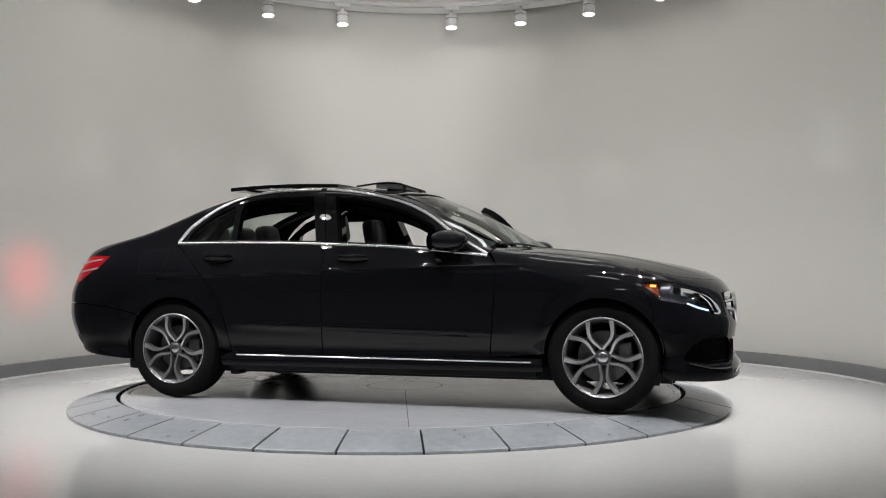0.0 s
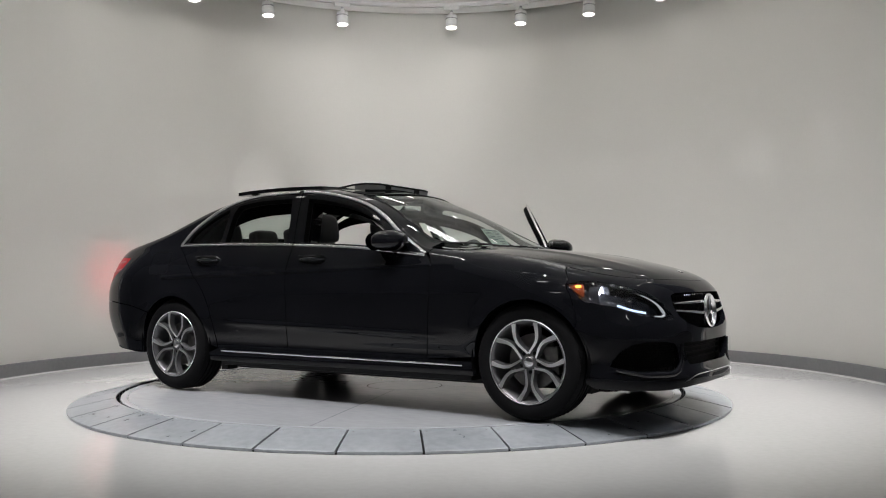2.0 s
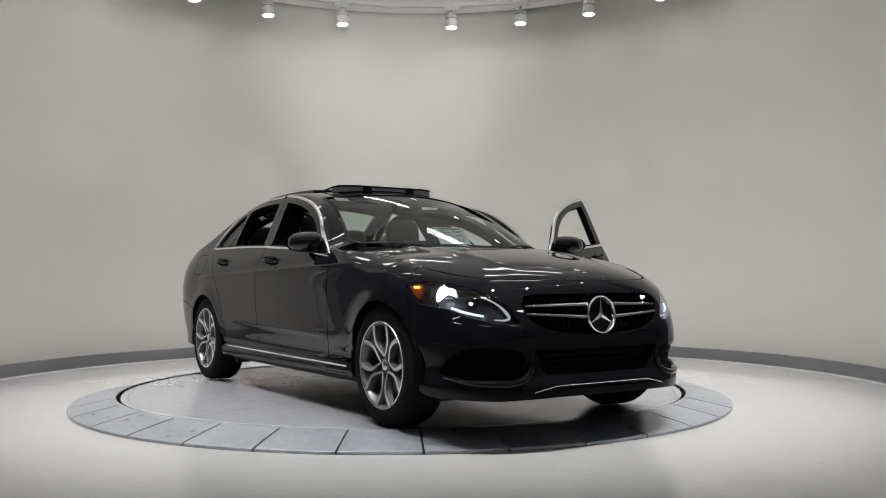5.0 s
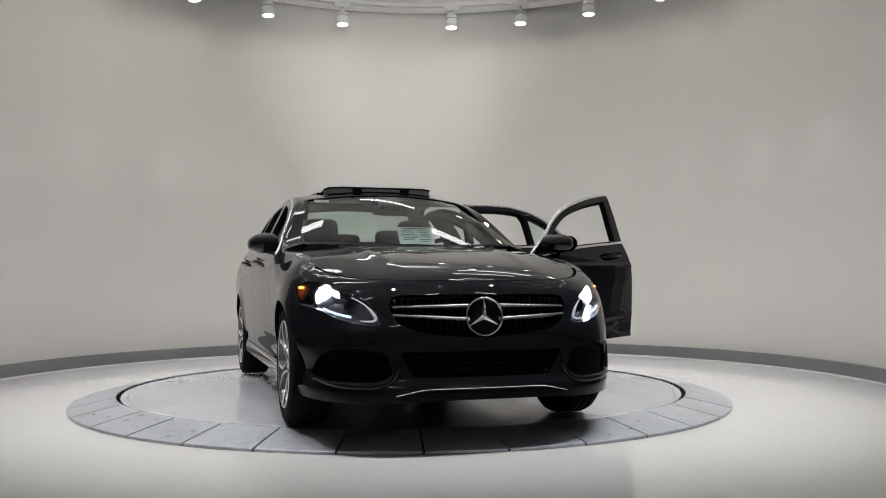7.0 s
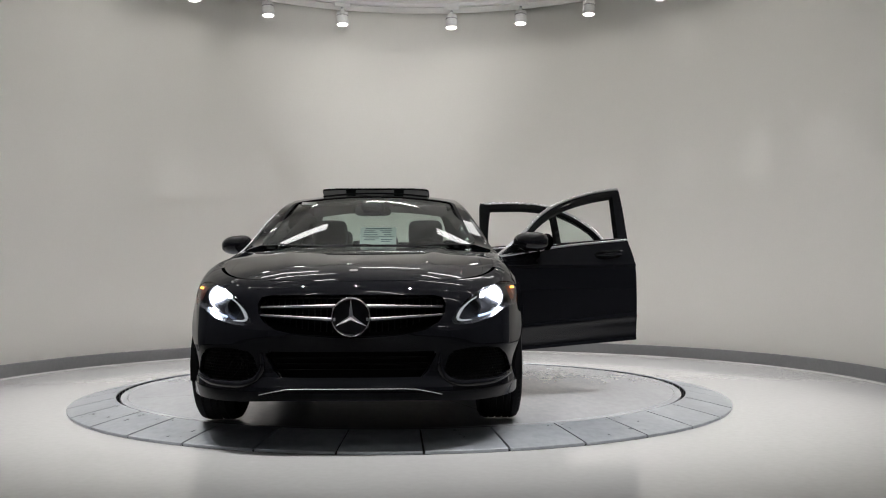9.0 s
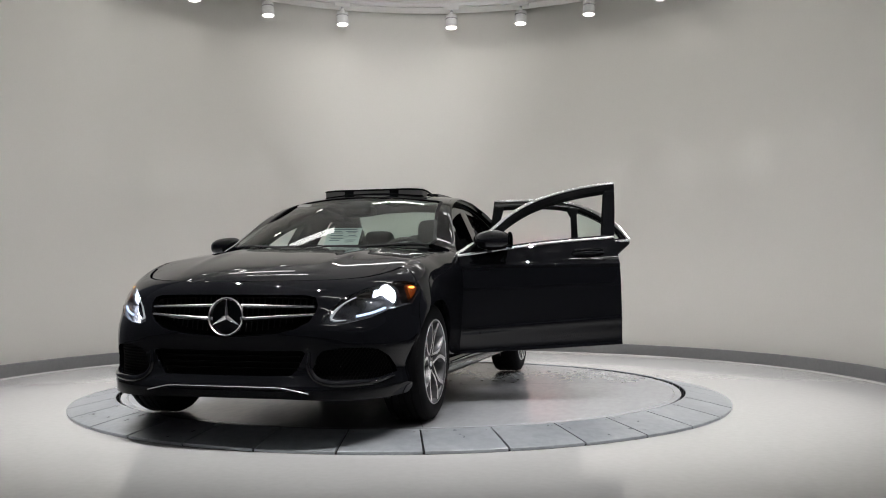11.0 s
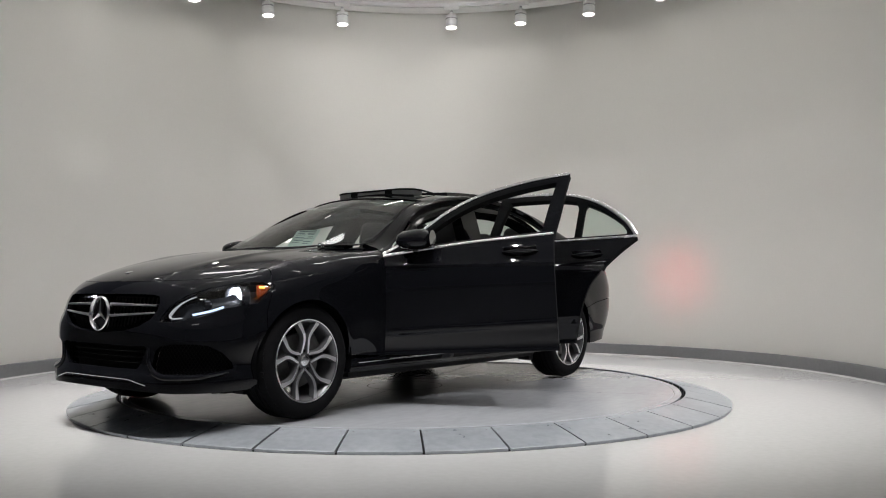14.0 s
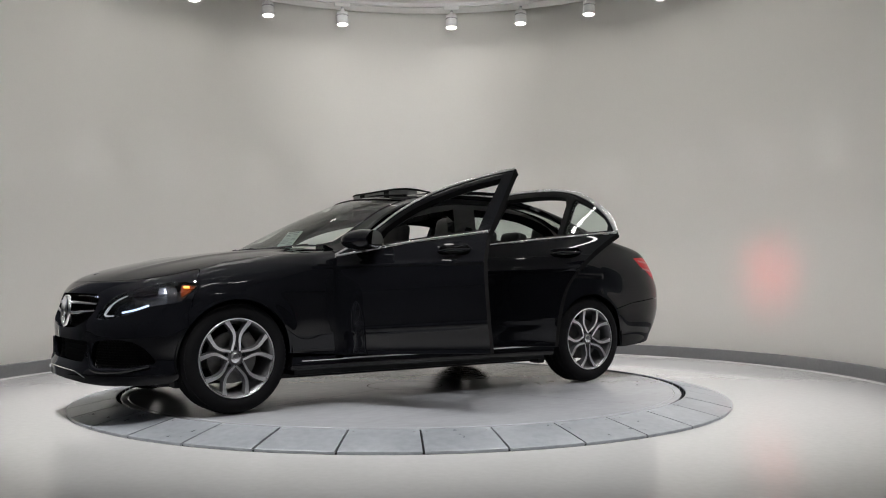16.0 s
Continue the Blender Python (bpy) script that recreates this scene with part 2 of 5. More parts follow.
for nm, b in (("wall_east", (ex - 0.02, 8.0, ey - 0.1, ey + 0.1)), ("wall_west", (-8.0, wx + 0.02, wy - 0.1, wy + 0.1)),
              ("wall_hall_east", (8.0, 8.2, -13.0, ey + 0.1)), ("wall_hall_west", (-8.2, -8.0, -13.0, wy + 0.1)), ("wall_hall_south", (-8.2, 8.2, -13.2, -13.0))):
    bm = bmesh.new()
    box(bm, *b, FLOOR_Z, CEIL_Z + 0.03)
    tagged(part(nm, bm, HALL), "plain grey wall of the dim hall", "wall", kind="structure")
# ---- the turntable: a disc that turns inside a still ring of plates ----
def turntable():
    disc = tagged(new("turntable_disc"), "round grey coated turntable disc carrying the car", "turntable")
    v, f = lathe([(0.0, -0.004), (1.2, -0.004), (1.93, -0.004), (1.936, -0.008), (1.942, -0.004), (TABLE_R - 0.004, -0.004), (TABLE_R, -0.008), (TABLE_R, -0.10), (0.0, -0.10)], 120)
    part("deck", mesh_of("deck", v, f), DISC, disc)
    return disc


TABLE = turntable()
pit = part("pit", mesh_of("pit", *lathe([(0, -0.069), (RING_R0 + 0.01, -0.069)], 96)), DARK)
tagged(pit, "black gap round the turntable disc", "gap", kind="structure")
ring = tagged(new("ramp_ring"), "still ring of worn aluminium ramp plates round the turntable", "ramp ring", kind="structure")
v, f = lathe([(RING_R0, -0.072), (RING_R0, -0.004), (RING_R0 + 0.002, -0.010), (RING_R1 - 0.004, -0.066), (RING_R1 - 0.004, -0.072)], 128)
part("ring_bed", mesh_of("ring_bed", v, f), DARK, ring)
PLATES, PLATE_0 = 34, -87.7      # plates in the ring, and where one joint lies


def ring_plates():
    """Sloping plates with open joints; each a little out of line."""
    step = 360.0 / PLATES
    gap = 0.16
    n = 6
    for i in range(PLATES):
        a0, a1 = PLATE_0 + step * i + gap, PLATE_0 + step * (i + 1) - gap
        h = random.uniform(-0.0006, 0.0012)
        prof = [(RING_R0, -0.060), (RING_R0, 0.000 + h), (RING_R0 + 0.003, 0.002 + h), (RING_R0 + 0.16, -0.027 + h), (RING_R1 - 0.004, -0.0555 + h), (RING_R1, -0.058 + h), (RING_R1, -0.070)]
        v, f = lathe(prof, n, a0, a1, True)
        ob = part("ramp_plate", mesh_of("ramp_plate", v, f), PLATE, ring)
        # countersunk screws at the inner corners
        for da in (0.9, step - 0.9):
            a = radians(PLATE_0 + step * i + da)
            v, f = lathe([(0.0, 0.0005), (0.006, 0.0005), (0.007, -0.001)], 8)
            c = Vector(((RING_R0 + 0.035) * math.cos(a), (RING_R0 + 0.035) * math.sin(a), -0.0036 + h))
            part("screw", mesh_of("screw", [Vector(p) + c for p in v], f), STEEL, ob)


ring_plates()


# joints in the disc's deck
def deck_joints():
    for a in (20, 110, 200, 290):
        c, s = math.cos(radians(a)), math.sin(radians(a))
        v = [(c * r - s * w, s * r + c * w, -0.0030) for r in (0.28, 1.92) for w in (-0.002, 0.002)]
        part("deck_joint", mesh_of("deck_joint", v, [(0, 1, 3, 2)]), DARK, TABLE)
    v, f = lathe([(0.272, -0.003), (0.280, -0.003)], 48)
    part("hatch_joint", mesh_of("hatch_joint", v, f), DARK, TABLE)


deck_joints()


# ---- ceiling lamps ----
def track_spot():
    """A white cylinder spotlight on its track adapter, at its mouth's middle."""
    ob = tagged(new("track_spotlight"), "white cylindrical track spotlight, lit, hanging under the ceiling", "spotlight", group="ceiling spotlights")
    bm = bmesh.new()
    box(bm, -0.03, 0.03, -0.09, 0.09, 0.215, 0.262, 0.006)
    part("adapter", bm, LAMP_WHITE, ob)
    skin("stem", tube([(0, 0, 0.15), (0, 0, 0.222)], 0.014, 12), STEEL, ob)
    skin("knuckle", tube([(-0.022, 0, 0.175), (0.022, 0, 0.175)], 0.020, 12), LAMP_WHITE, ob)
    v, f = lathe([(0.0, 0.150), (0.060, 0.150), (0.067, 0.145), (0.068, 0.115), (0.064, 0.112), (0.064, 0.102), (0.068, 0.099), (0.069, 0.002), (0.066, -0.002), (0.061, 0.002), (0.058, 0.012)], 32)
    skin("head", (v, f), LAMP_WHITE, ob, tidy=True)
    for i in range(22):
        a = 2 * math.pi * i / 22
        part("vent", box_at(pose(0.0645 * math.cos(a), 0.0645 * math.sin(a), 0.107, 0, 0, math.degrees(a)), 0.003, 0.010, 0.009), DARK, ob)
    v, f = lathe([(0.0, 0.008), (0.059, 0.008)], 32)
    part("lamp_face", mesh_of("lamp_face", v, f), LAMP_GLOW, ob, "glowing white lens")
    return ob


def ceiling_things():
    first_ = track_spot()
    for i, a in enumerate(SPOT_ANGLES):
        here, out = spot_place(a)
        lean = SPOT_LEAN
        m = Matrix.Translation((here.x, here.y, 3.765)) @ pose(0, 0, 0, 0, 0, a) @ pose(0, 0, 0, 0, math.degrees(math.atan(lean)) * 0.5, 0)
        if i == 0:
            first_.matrix_basis = m
        else:
            copy_thing(first_, m)
    v, f = lathe([(LAMP_R - 0.018, CEIL_Z + 0.034), (LAMP_R - 0.018, CEIL_Z - 0.004), (LAMP_R + 0.018, CEIL_Z - 0.004), (LAMP_R + 0.018, CEIL_Z + 0.034)], 120, closed=False)
    rail = part("lamp_track", mesh_of("lamp_track", v, f), LAMP_WHITE)
    rail.location = ROOM
    tagged(rail, "slim white curved lighting track on the ceiling", "lamp track")
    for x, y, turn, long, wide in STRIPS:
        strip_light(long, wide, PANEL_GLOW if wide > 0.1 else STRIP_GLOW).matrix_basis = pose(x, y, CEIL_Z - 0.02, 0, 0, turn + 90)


def strip_light(long, wide, face):
    ob = tagged(new("linear_light"), "long slim white linear ceiling light, lit", "linear light", group="linear ceiling lights")
    bm = bmesh.new()
    box(bm, -wide / 2 - 0.01, wide / 2 + 0.01, -long / 2, long / 2, -0.005, 0.05, 0.006)
    part("housing", bm, LAMP_WHITE, ob)
    bm = bmesh.new()
    box(bm, -wide / 2, wide / 2, -long / 2 + 0.01, long / 2 - 0.01, -0.012, -0.0055)
    part("diffuser", bm, face, ob, "glowing white diffuser")
    return ob
# ---- the car's skin: smooth surfaces, cut to panels along drawn outlines ----
TURN0, TURN_RATE = -19.338, -7.982


def smooth_curve(pts):
    """A monotone cubic through (t, value) pairs, for arrays."""
    x, y = np.array(sorted(pts), float).T
    h, d = np.diff(x), np.diff(y) / np.diff(x)
    m = np.zeros(len(x))
    m[0], m[-1] = d[0], d[-1]
    for i in range(1, len(x) - 1):
        if d[i - 1] * d[i] > 0:
            w1, w2 = 2 * h[i] + h[i - 1], h[i] + 2 * h[i - 1]
            m[i] = (w1 + w2) / (w1 / d[i - 1] + w2 / d[i])

    def value(t):
        t = np.asarray(t, float)
        i = np.clip(np.searchsorted(x, t) - 1, 0, len(x) - 2)
        s = (t - x[i]) / h[i]
        inside = (2 * s**3 - 3 * s**2 + 1) * y[i] + (s**3 - 2 * s**2 + s) * h[i] * m[i] + (3 * s**2 - 2 * s**3) * y[i + 1] + (s**3 - s**2) * h[i] * m[i + 1]
        return np.where(t < x[0], y[0] + m[0] * (t - x[0]), np.where(t > x[-1], y[-1] + m[-1] * (t - x[-1]), inside))
    return value


def eased(fn, a, b, width):
    """The same curve, its bends evened out over a width."""
    h = width / 12
    x = np.arange(a - 4 * width, b + 4 * width, h)
    k = np.exp(-0.5 * (np.arange(-36, 37) * h / width)**2)
    y = np.convolve(fn(x), k / k.sum(), "valid")
    x = x[36:-36]
    return lambda t: np.interp(np.asarray(t, float), x, y)


# half width by height, and its taper along the car
WIDE = smooth_curve([(0.12, 0.850), (0.20, 0.864), (0.27, 0.868), (0.33, 0.860), (0.42, 0.870), (0.52, 0.880), (0.64, 0.888), (0.74, 0.893), (0.82, 0.889),
                     (0.87, 0.878), (0.92, 0.858), (0.97, 0.832), (1.02, 0.803), (1.10, 0.762), (1.20, 0.711), (1.30, 0.658), (1.42, 0.590)])
TAPER = smooth_curve([(-2.6, 0.93), (-2.2, 0.957), (-1.8, 0.99), (-1.42, 1.004), (-0.8, 1.0), (0, 0.998), (0.7, 0.994), (1.2, 0.999), (1.42, 1.002), (1.7, 0.998), (2.2, 0.99)])
# upper edge of the sides: trunk, roof rail, windscreen pillar, bonnet
TOP = smooth_curve([(-2.75, 1.005), (-2.5, 1.0), (-2.25, 0.995), (-2.0, 1.035), (-1.71, 1.112), (-1.48, 1.205), (-1.3, 1.282), (-1.06, 1.352), (-0.75, 1.397), (-0.45, 1.402),
                    (-0.25, 1.385), (0, 1.337), (0.17, 1.286), (0.33, 1.207), (0.48, 1.105), (0.60, 1.020), (0.72, 0.968), (0.85, 0.952), (1.05, 0.940), (1.3, 0.912),
                    (1.5, 0.880), (1.7, 0.838), (1.85, 0.806), (2.0, 0.785), (2.25, 0.774), (2.6, 0.770)])
NOSE_X = smooth_curve([(0.12, 2.188), (0.19, 2.189), (0.25, 2.190), (0.31, 2.165), (0.42, 2.165), (0.52, 2.175), (0.60, 2.158), (0.66, 2.150), (0.70, 2.140), (0.735, 2.121), (0.755, 2.105), (0.77, 2.089), (0.85, 1.97)])
TAIL_X = smooth_curve([(0.2, -2.31), (0.30, -2.41), (0.42, -2.495), (0.55, -2.532), (0.68, -2.52), (0.80, -2.465), (0.92, -2.40), (0.98, -2.37), (1.01, -2.355), (1.1, -2.33)])
WIDE, TAPER, TOP, NOSE_X = eased(WIDE, 0.0, 1.5, 0.014), eased(TAPER, -2.8, 2.7, 0.10), eased(TOP, -2.8, 2.7, 0.035), eased(NOSE_X, 0, 1, 0.012)
F0, R0, FS, RS = 1.45, -1.55, 1.15, 1.25     # where the corners begin, and their lengths along the skin
F_END, R_END = F0 + FS, R0 - RS


def level(x, z):
    return WIDE(z) * TAPER(x)


def side(s, z):
    """The skin round the car: s runs from the tail's middle over the flank to the nose's middle, z is the height. Gives x, y (half), z."""
    s, z = np.broadcast_arrays(np.asarray(s, float), np.asarray(z, float))
    k = np.clip((s - 0.72) / 0.55, 0, 1)
    k = k * k * (3 - 2 * k)
    deep = 0.05 + 0.13 * k
    d = np.clip(TOP(s) - z, 0, deep)
    roll = (0.035 + 0.10 * k) * (1 - np.sqrt(np.clip(1 - (1 - d / deep)**2, 0, 1)))
    x, y = s.copy(), level(s, z) - roll
    # the dropping line along the doors
    y = y + 0.008 * np.exp(-((z - (0.845 + 0.028 * s)) / 0.013)**2) * np.clip((1.2 - s) * 2, 0, 1) * np.clip((s + 1.9) * 2, 0, 1)
    y = y + 0.003 * np.exp(-((z - (0.470 - 0.025 * s)) / 0.020)**2) * np.clip((0.95 - s) * 3, 0, 1) * np.clip((s + 1.05) * 3, 0, 1)
    # flared arches over the wheels
    for hub, proud in ((1.42, 0.017), (-1.42, 0.012)):
        r = np.hypot(s - hub, z - 0.325)
        y = y + proud * np.exp(-((r - 0.335) / 0.062)**2) * np.clip((z - 0.33) / 0.18, 0, 1)
    for front in (True, False):
        phi = np.clip((s - F0) / FS if front else (R0 - s) / RS, 0, 1) * math.pi / 2
        at = phi > 0
        n = np.where(front, 3.0 - 0.75 * np.clip((z - 0.45) / 0.3, 0, 1), 3.5)
        c, q = np.cos(phi), np.sin(phi)
        g = (np.abs(c)**n + q**n)**(1 / n)
        x0 = F0 if front else R0
        end = NOSE_X(z) if front else TAIL_X(z)
        y0 = level(x0, z) - roll + (0.017 if front else 0.012) * np.exp(-((np.hypot(s - (1.42 if front else -1.42), z - 0.325) - 0.335) / 0.062)**2) * np.clip((z - 0.33) / 0.18, 0, 1)
        x, y = np.where(at, x0 + (end - x0) * q / g, x), np.where(at, y0 * np.maximum(c, 0) / g, y)
    return np.stack([x, y, z + 0 * s], -1)


def s_at(kind, value, z):
    """The place along the skin with that x or y at height z."""
    if kind == "x" and R0 <= value <= F0:
        return value
    front = (kind == "x" and value > 0) or kind == "y"
    s = np.linspace(F0, F_END, 240) if front else np.linspace(R0, R_END, 240)
    p = side(s, np.full(240, z))
    if kind == "x":
        return float(np.interp(value, p[:, 0], s) if front else np.interp(-value, -p[:, 0], s))
    return float(np.interp(-value, -p[:, 1], s))


def s_tail(y, z):
    s = np.linspace(R0, R_END, 240)
    p = side(s, np.full(240, z))
    return float(np.interp(-y, -p[:, 1], s))


def xs(pts):
    """Outline points given by x and height, on the skin."""
    return [(s_at("x", x, z), z) for x, z in pts]


def ys(pts):
    return [(s_at("y", y, z), z) for y, z in pts]


_s = np.linspace(-2.0, F_END, 700)
_e = side(_s, TOP(_s))
_se = np.linspace(R_END, -1.4, 400)
_re = side(_se, TOP(_se))
ROOF_MID = smooth_curve([(-2.36, 1.028), (1.1, 0.925), (0.98, 0.985), (0.75, 1.107), (0.5, 1.232), (0.3, 1.325), (0.18, 1.371), (0, 1.405), (-0.3, 1.427), (-0.6, 1.430), (-0.9, 1.415), (-1.1, 1.386),
                         (-1.3, 1.328), (-1.5, 1.245), (-1.75, 1.132), (-1.9, 1.085), (-2.1, 1.060), (-2.30, 1.036)])
HOOD_MID = smooth_curve([(0.6, 0.998), (0.87, 0.990), (1.15, 0.974), (1.37, 0.949), (1.63, 0.908), (1.82, 0.870), (1.95, 0.836), (2.03, 0.806), (2.065, 0.788), (2.092, 0.769)])

ROOF_MID, HOOD_MID = eased(ROOF_MID, -2.4, 1.1, 0.04), eased(HOOD_MID, 0.5, 2.1, 0.02)


def roof(x, y):
    """Windscreen, roof, rear window: height over x, y."""
    x, y = np.broadcast_arrays(np.asarray(x, float), np.asarray(y, float))
    e = np.interp(x, _s, _e[:, 1])
    t, m = TOP(x), ROOF_MID(x)
    return np.stack([x, y, m - (m - t) * np.clip(np.abs(y) / e, 0, 1.05)**2.05], -1)


# the windscreen itself: an even curve fitted to the roof's line
_wx = np.linspace(0.1, 0.98, 60)
_we = np.interp(_wx, _s, _e[:, 1])
_wm = np.polyfit(_wx, ROOF_MID(_wx), 2)
_wc = np.polyfit(_wx, (ROOF_MID(_wx) - TOP(_wx)) / _we**2, 1)


def screen(x, y):
    x, y = np.broadcast_arrays(np.asarray(x, float), np.asarray(y, float))
    return np.stack([x, y, np.polyval(_wm, x) - np.polyval(_wc, x) * y * y], -1)


def hood(x, y):
    x, y = np.broadcast_arrays(np.asarray(x, float), np.asarray(y, float))
    e = np.maximum(np.interp(x, _e[:, 0], _e[:, 1]), 1e-3)
    t, m = np.interp(x, _e[:, 0], _e[:, 2]), HOOD_MID(x)
    k = np.clip(np.abs(y) / e, 0, 1)
    crease = 0.007 * np.exp(-((np.abs(y) - 0.36 - 0.10 * (1.9 - x)) / 0.045)**2) * np.clip((2.0 - x) * 2, 0, 1)
    return np.stack([x, y, m - (m - t) * k**2.4 + crease], -1)


def deck(x, y):
    """The boot lid's top."""
    x, y = np.broadcast_arrays(np.asarray(x, float), np.asarray(y, float))
    e = np.maximum(np.interp(-x, -_re[:, 0][::-1], _re[:, 1][::-1]), 1e-3)
    t, m = np.interp(-x, -_re[:, 0][::-1], _re[:, 2][::-1]), ROOF_MID(x)
    return np.stack([x, y, m - (m - t) * np.clip(np.abs(y) / e, 0, 1)**2.6], -1)


def inside(poly, p):
    px, py = np.array(poly, float).T
    x, y = p[:, 0][:, None], p[:, 1][:, None]
    qx, qy = np.roll(px, -1), np.roll(py, -1)
    hit = ((py > y) != (qy > y)) & (x < (qx - px) * (y - py) / np.where(qy == py, 1e-12, qy - py) + px)
    return hit.sum(1) % 2 == 1


def sheet(fn, outline, holes=(), step=0.014, offset=0.0, flange=0.0, sign=1, away=None):
    """A panel of the surface fn(u, v) inside an outline with holes, both polygons in u, v. Its border lies on the polygons.
    offset: how far it lies under the surface; flange: how far its border is turned in. Gives vertices and faces."""
    polys = [np.array(outline, float)] + [np.array(h, float) for h in holes]
    lo, hi = polys[0].min(0) - step * 0.3, polys[0].max(0) + step * 0.3
    nu, nv = (max(2, int(math.ceil(w / step))) for w in hi - lo)
    U, V = np.meshgrid(np.linspace(lo[0], hi[0], nu + 1), np.linspace(lo[1], hi[1], nv + 1), indexing="ij")
    mid = np.stack([(U[:-1, :-1] + U[1:, 1:]) / 2, (V[:-1, :-1] + V[1:, 1:]) / 2], -1).reshape(-1, 2)
    keep = inside(polys[0], mid)
    for h in polys[1:]:
        keep &= ~inside(h, mid)
    ij = np.argwhere(keep.reshape(nu, nv))
    cell = lambda a, b: (ij[:, 0] + a) * (nv + 1) + ij[:, 1] + b
    quads = np.stack([cell(0, 0), cell(1, 0), cell(1, 1), cell(0, 1)], 1)
    used, inv = np.unique(quads, return_inverse=True)
    quads = inv.reshape(-1, 4)
    uv = np.stack([U.ravel(), V.ravel()], 1)[used]
    count = {}
    for f in quads.tolist():
        for a, b in zip(f, f[1:] + f[:1]):
            k = (min(a, b), max(a, b))
            count[k] = None if k in count else (a, b)
    rim = [e for e in count.values() if e]
    edge = np.array(sorted({v for e in rim for v in e}))
    A = np.concatenate(polys)
    B = np.concatenate([np.roll(p, -1, 0) for p in polys])
    d = B - A
    p = uv[edge][:, None, :]
    t = np.clip(((p - A) * d).sum(-1) / np.maximum((d * d).sum(-1), 1e-15), 0, 1)
    near = A + t[..., None] * d
    dist = np.hypot(*(near - p).transpose(2, 0, 1))
    best = dist.argmin(1)
    snapped = near[np.arange(len(edge)), best]
    taken = set()
    for poly in polys:
        for i in range(len(poly)):
            a, b = poly[i] - poly[i - 1], poly[(i + 1) % len(poly)] - poly[i]
            turn = abs(math.atan2(a[0] * b[1] - a[1] * b[0], a @ b))
            if turn > 0.3:
                k = int(np.hypot(*(snapped - poly[i]).T).argmin())
                if k not in taken and np.hypot(*(snapped[k] - poly[i])) < 1.6 * step:
                    snapped[k] = poly[i]
                    taken.add(k)
    uv[edge] = snapped
    P = fn(uv[:, 0], uv[:, 1])
    e = 1e-3
    du, dv = fn(uv[:, 0] + e, uv[:, 1]) - fn(uv[:, 0] - e, uv[:, 1]), fn(uv[:, 0], uv[:, 1] + e) - fn(uv[:, 0], uv[:, 1] - e)
    N = np.cross(du, dv)
    N /= np.maximum(np.linalg.norm(N, axis=1, keepdims=True), 1e-12)
    out = np.array(away if away is not None else (0, 1, 0), float)
    flip = (N @ out) < 0 if away is not None else (N * np.where(np.abs(P[:, :2]).sum(1, keepdims=True) > 0, P * [0.4, 1, 0], out)).sum(1) < 0
    N = np.where(flip[:, None], -N, N)
    turned = flip.mean() > 0.5
    P = P - N * offset
    faces = (quads[:, ::-1] if turned else quads).tolist()
    verts = P
    if flange:
        k = len(verts)
        place = {int(v): i for i, v in enumerate(edge)}
        verts = np.concatenate([verts, P[edge], P[edge] - N[edge] * flange])
        n = len(edge)
        for a, b in rim:
            q = [k + place[b], k + place[a], k + n + place[a], k + n + place[b]]
            faces.append(q[::-1] if turned else q)
    if sign < 0:
        verts = verts * [1, -1, 1]
        faces = [f[::-1] for f in faces]
    return verts, faces


def band(fn, path, width, proud=0.004, sign=1, away=None):
    """A slim raised strip along a path of u, v on the surface."""
    p = np.array(path, float)
    d = np.gradient(p, axis=0)
    d /= np.linalg.norm(d, axis=1, keepdims=True)
    n = np.stack([-d[:, 1], d[:, 0]], 1)
    w = (np.array(width) if np.ndim(width) else np.full(len(p), width))[:, None] / 2
    rows = []
    for k, h in ((-1, -0.004), (-1, proud * 0.35), (-0.7, proud * 0.75), (0, proud), (0.7, proud * 0.75), (1, proud * 0.35), (1, -0.004)):
        q = p + n * w * k
        P = fn(q[:, 0], q[:, 1])
        e = 1e-3
        N = np.cross(fn(q[:, 0] + e, q[:, 1]) - fn(q[:, 0] - e, q[:, 1]), fn(q[:, 0], q[:, 1] + e) - fn(q[:, 0], q[:, 1] - e))
        N /= np.linalg.norm(N, axis=1, keepdims=True)
        ref = np.array(away, float) if away is not None else P * [0.4, 1, 0]
        N = np.where(((N * ref).sum(-1) < 0)[:, None], -N, N)
        rows.append(P + N * h)
    verts = np.concatenate(rows)
    m = len(p)
    faces = [(a * m + i, a * m + i + 1, (a + 1) * m + i + 1, (a + 1) * m + i) for a in range(6) for i in range(m - 1)]
    faces += [tuple(a * m for a in range(7)), tuple(a * m + m - 1 for a in range(7))[::-1]]
    if sign < 0:
        verts = verts * [1, -1, 1]
    return verts, faces


def dense(pts, n=60):
    """A smooth path through a few points, evenly spread."""
    p = np.array(pts, float)
    t = np.concatenate([[0], np.cumsum(np.hypot(*np.diff(p, axis=0).T))])
    u = np.linspace(0, t[-1], n)
    return np.stack([smooth_curve(list(zip(t, p[:, i])))(u) for i in range(2)], 1)


def joined(*pieces):
    verts, faces, k = [], [], 0
    for v, f in pieces:
        v = [tuple(p) for p in v]
        verts += v
        faces += [tuple(int(i) + k for i in q) for q in f]
        k += len(v)
    return verts, faces


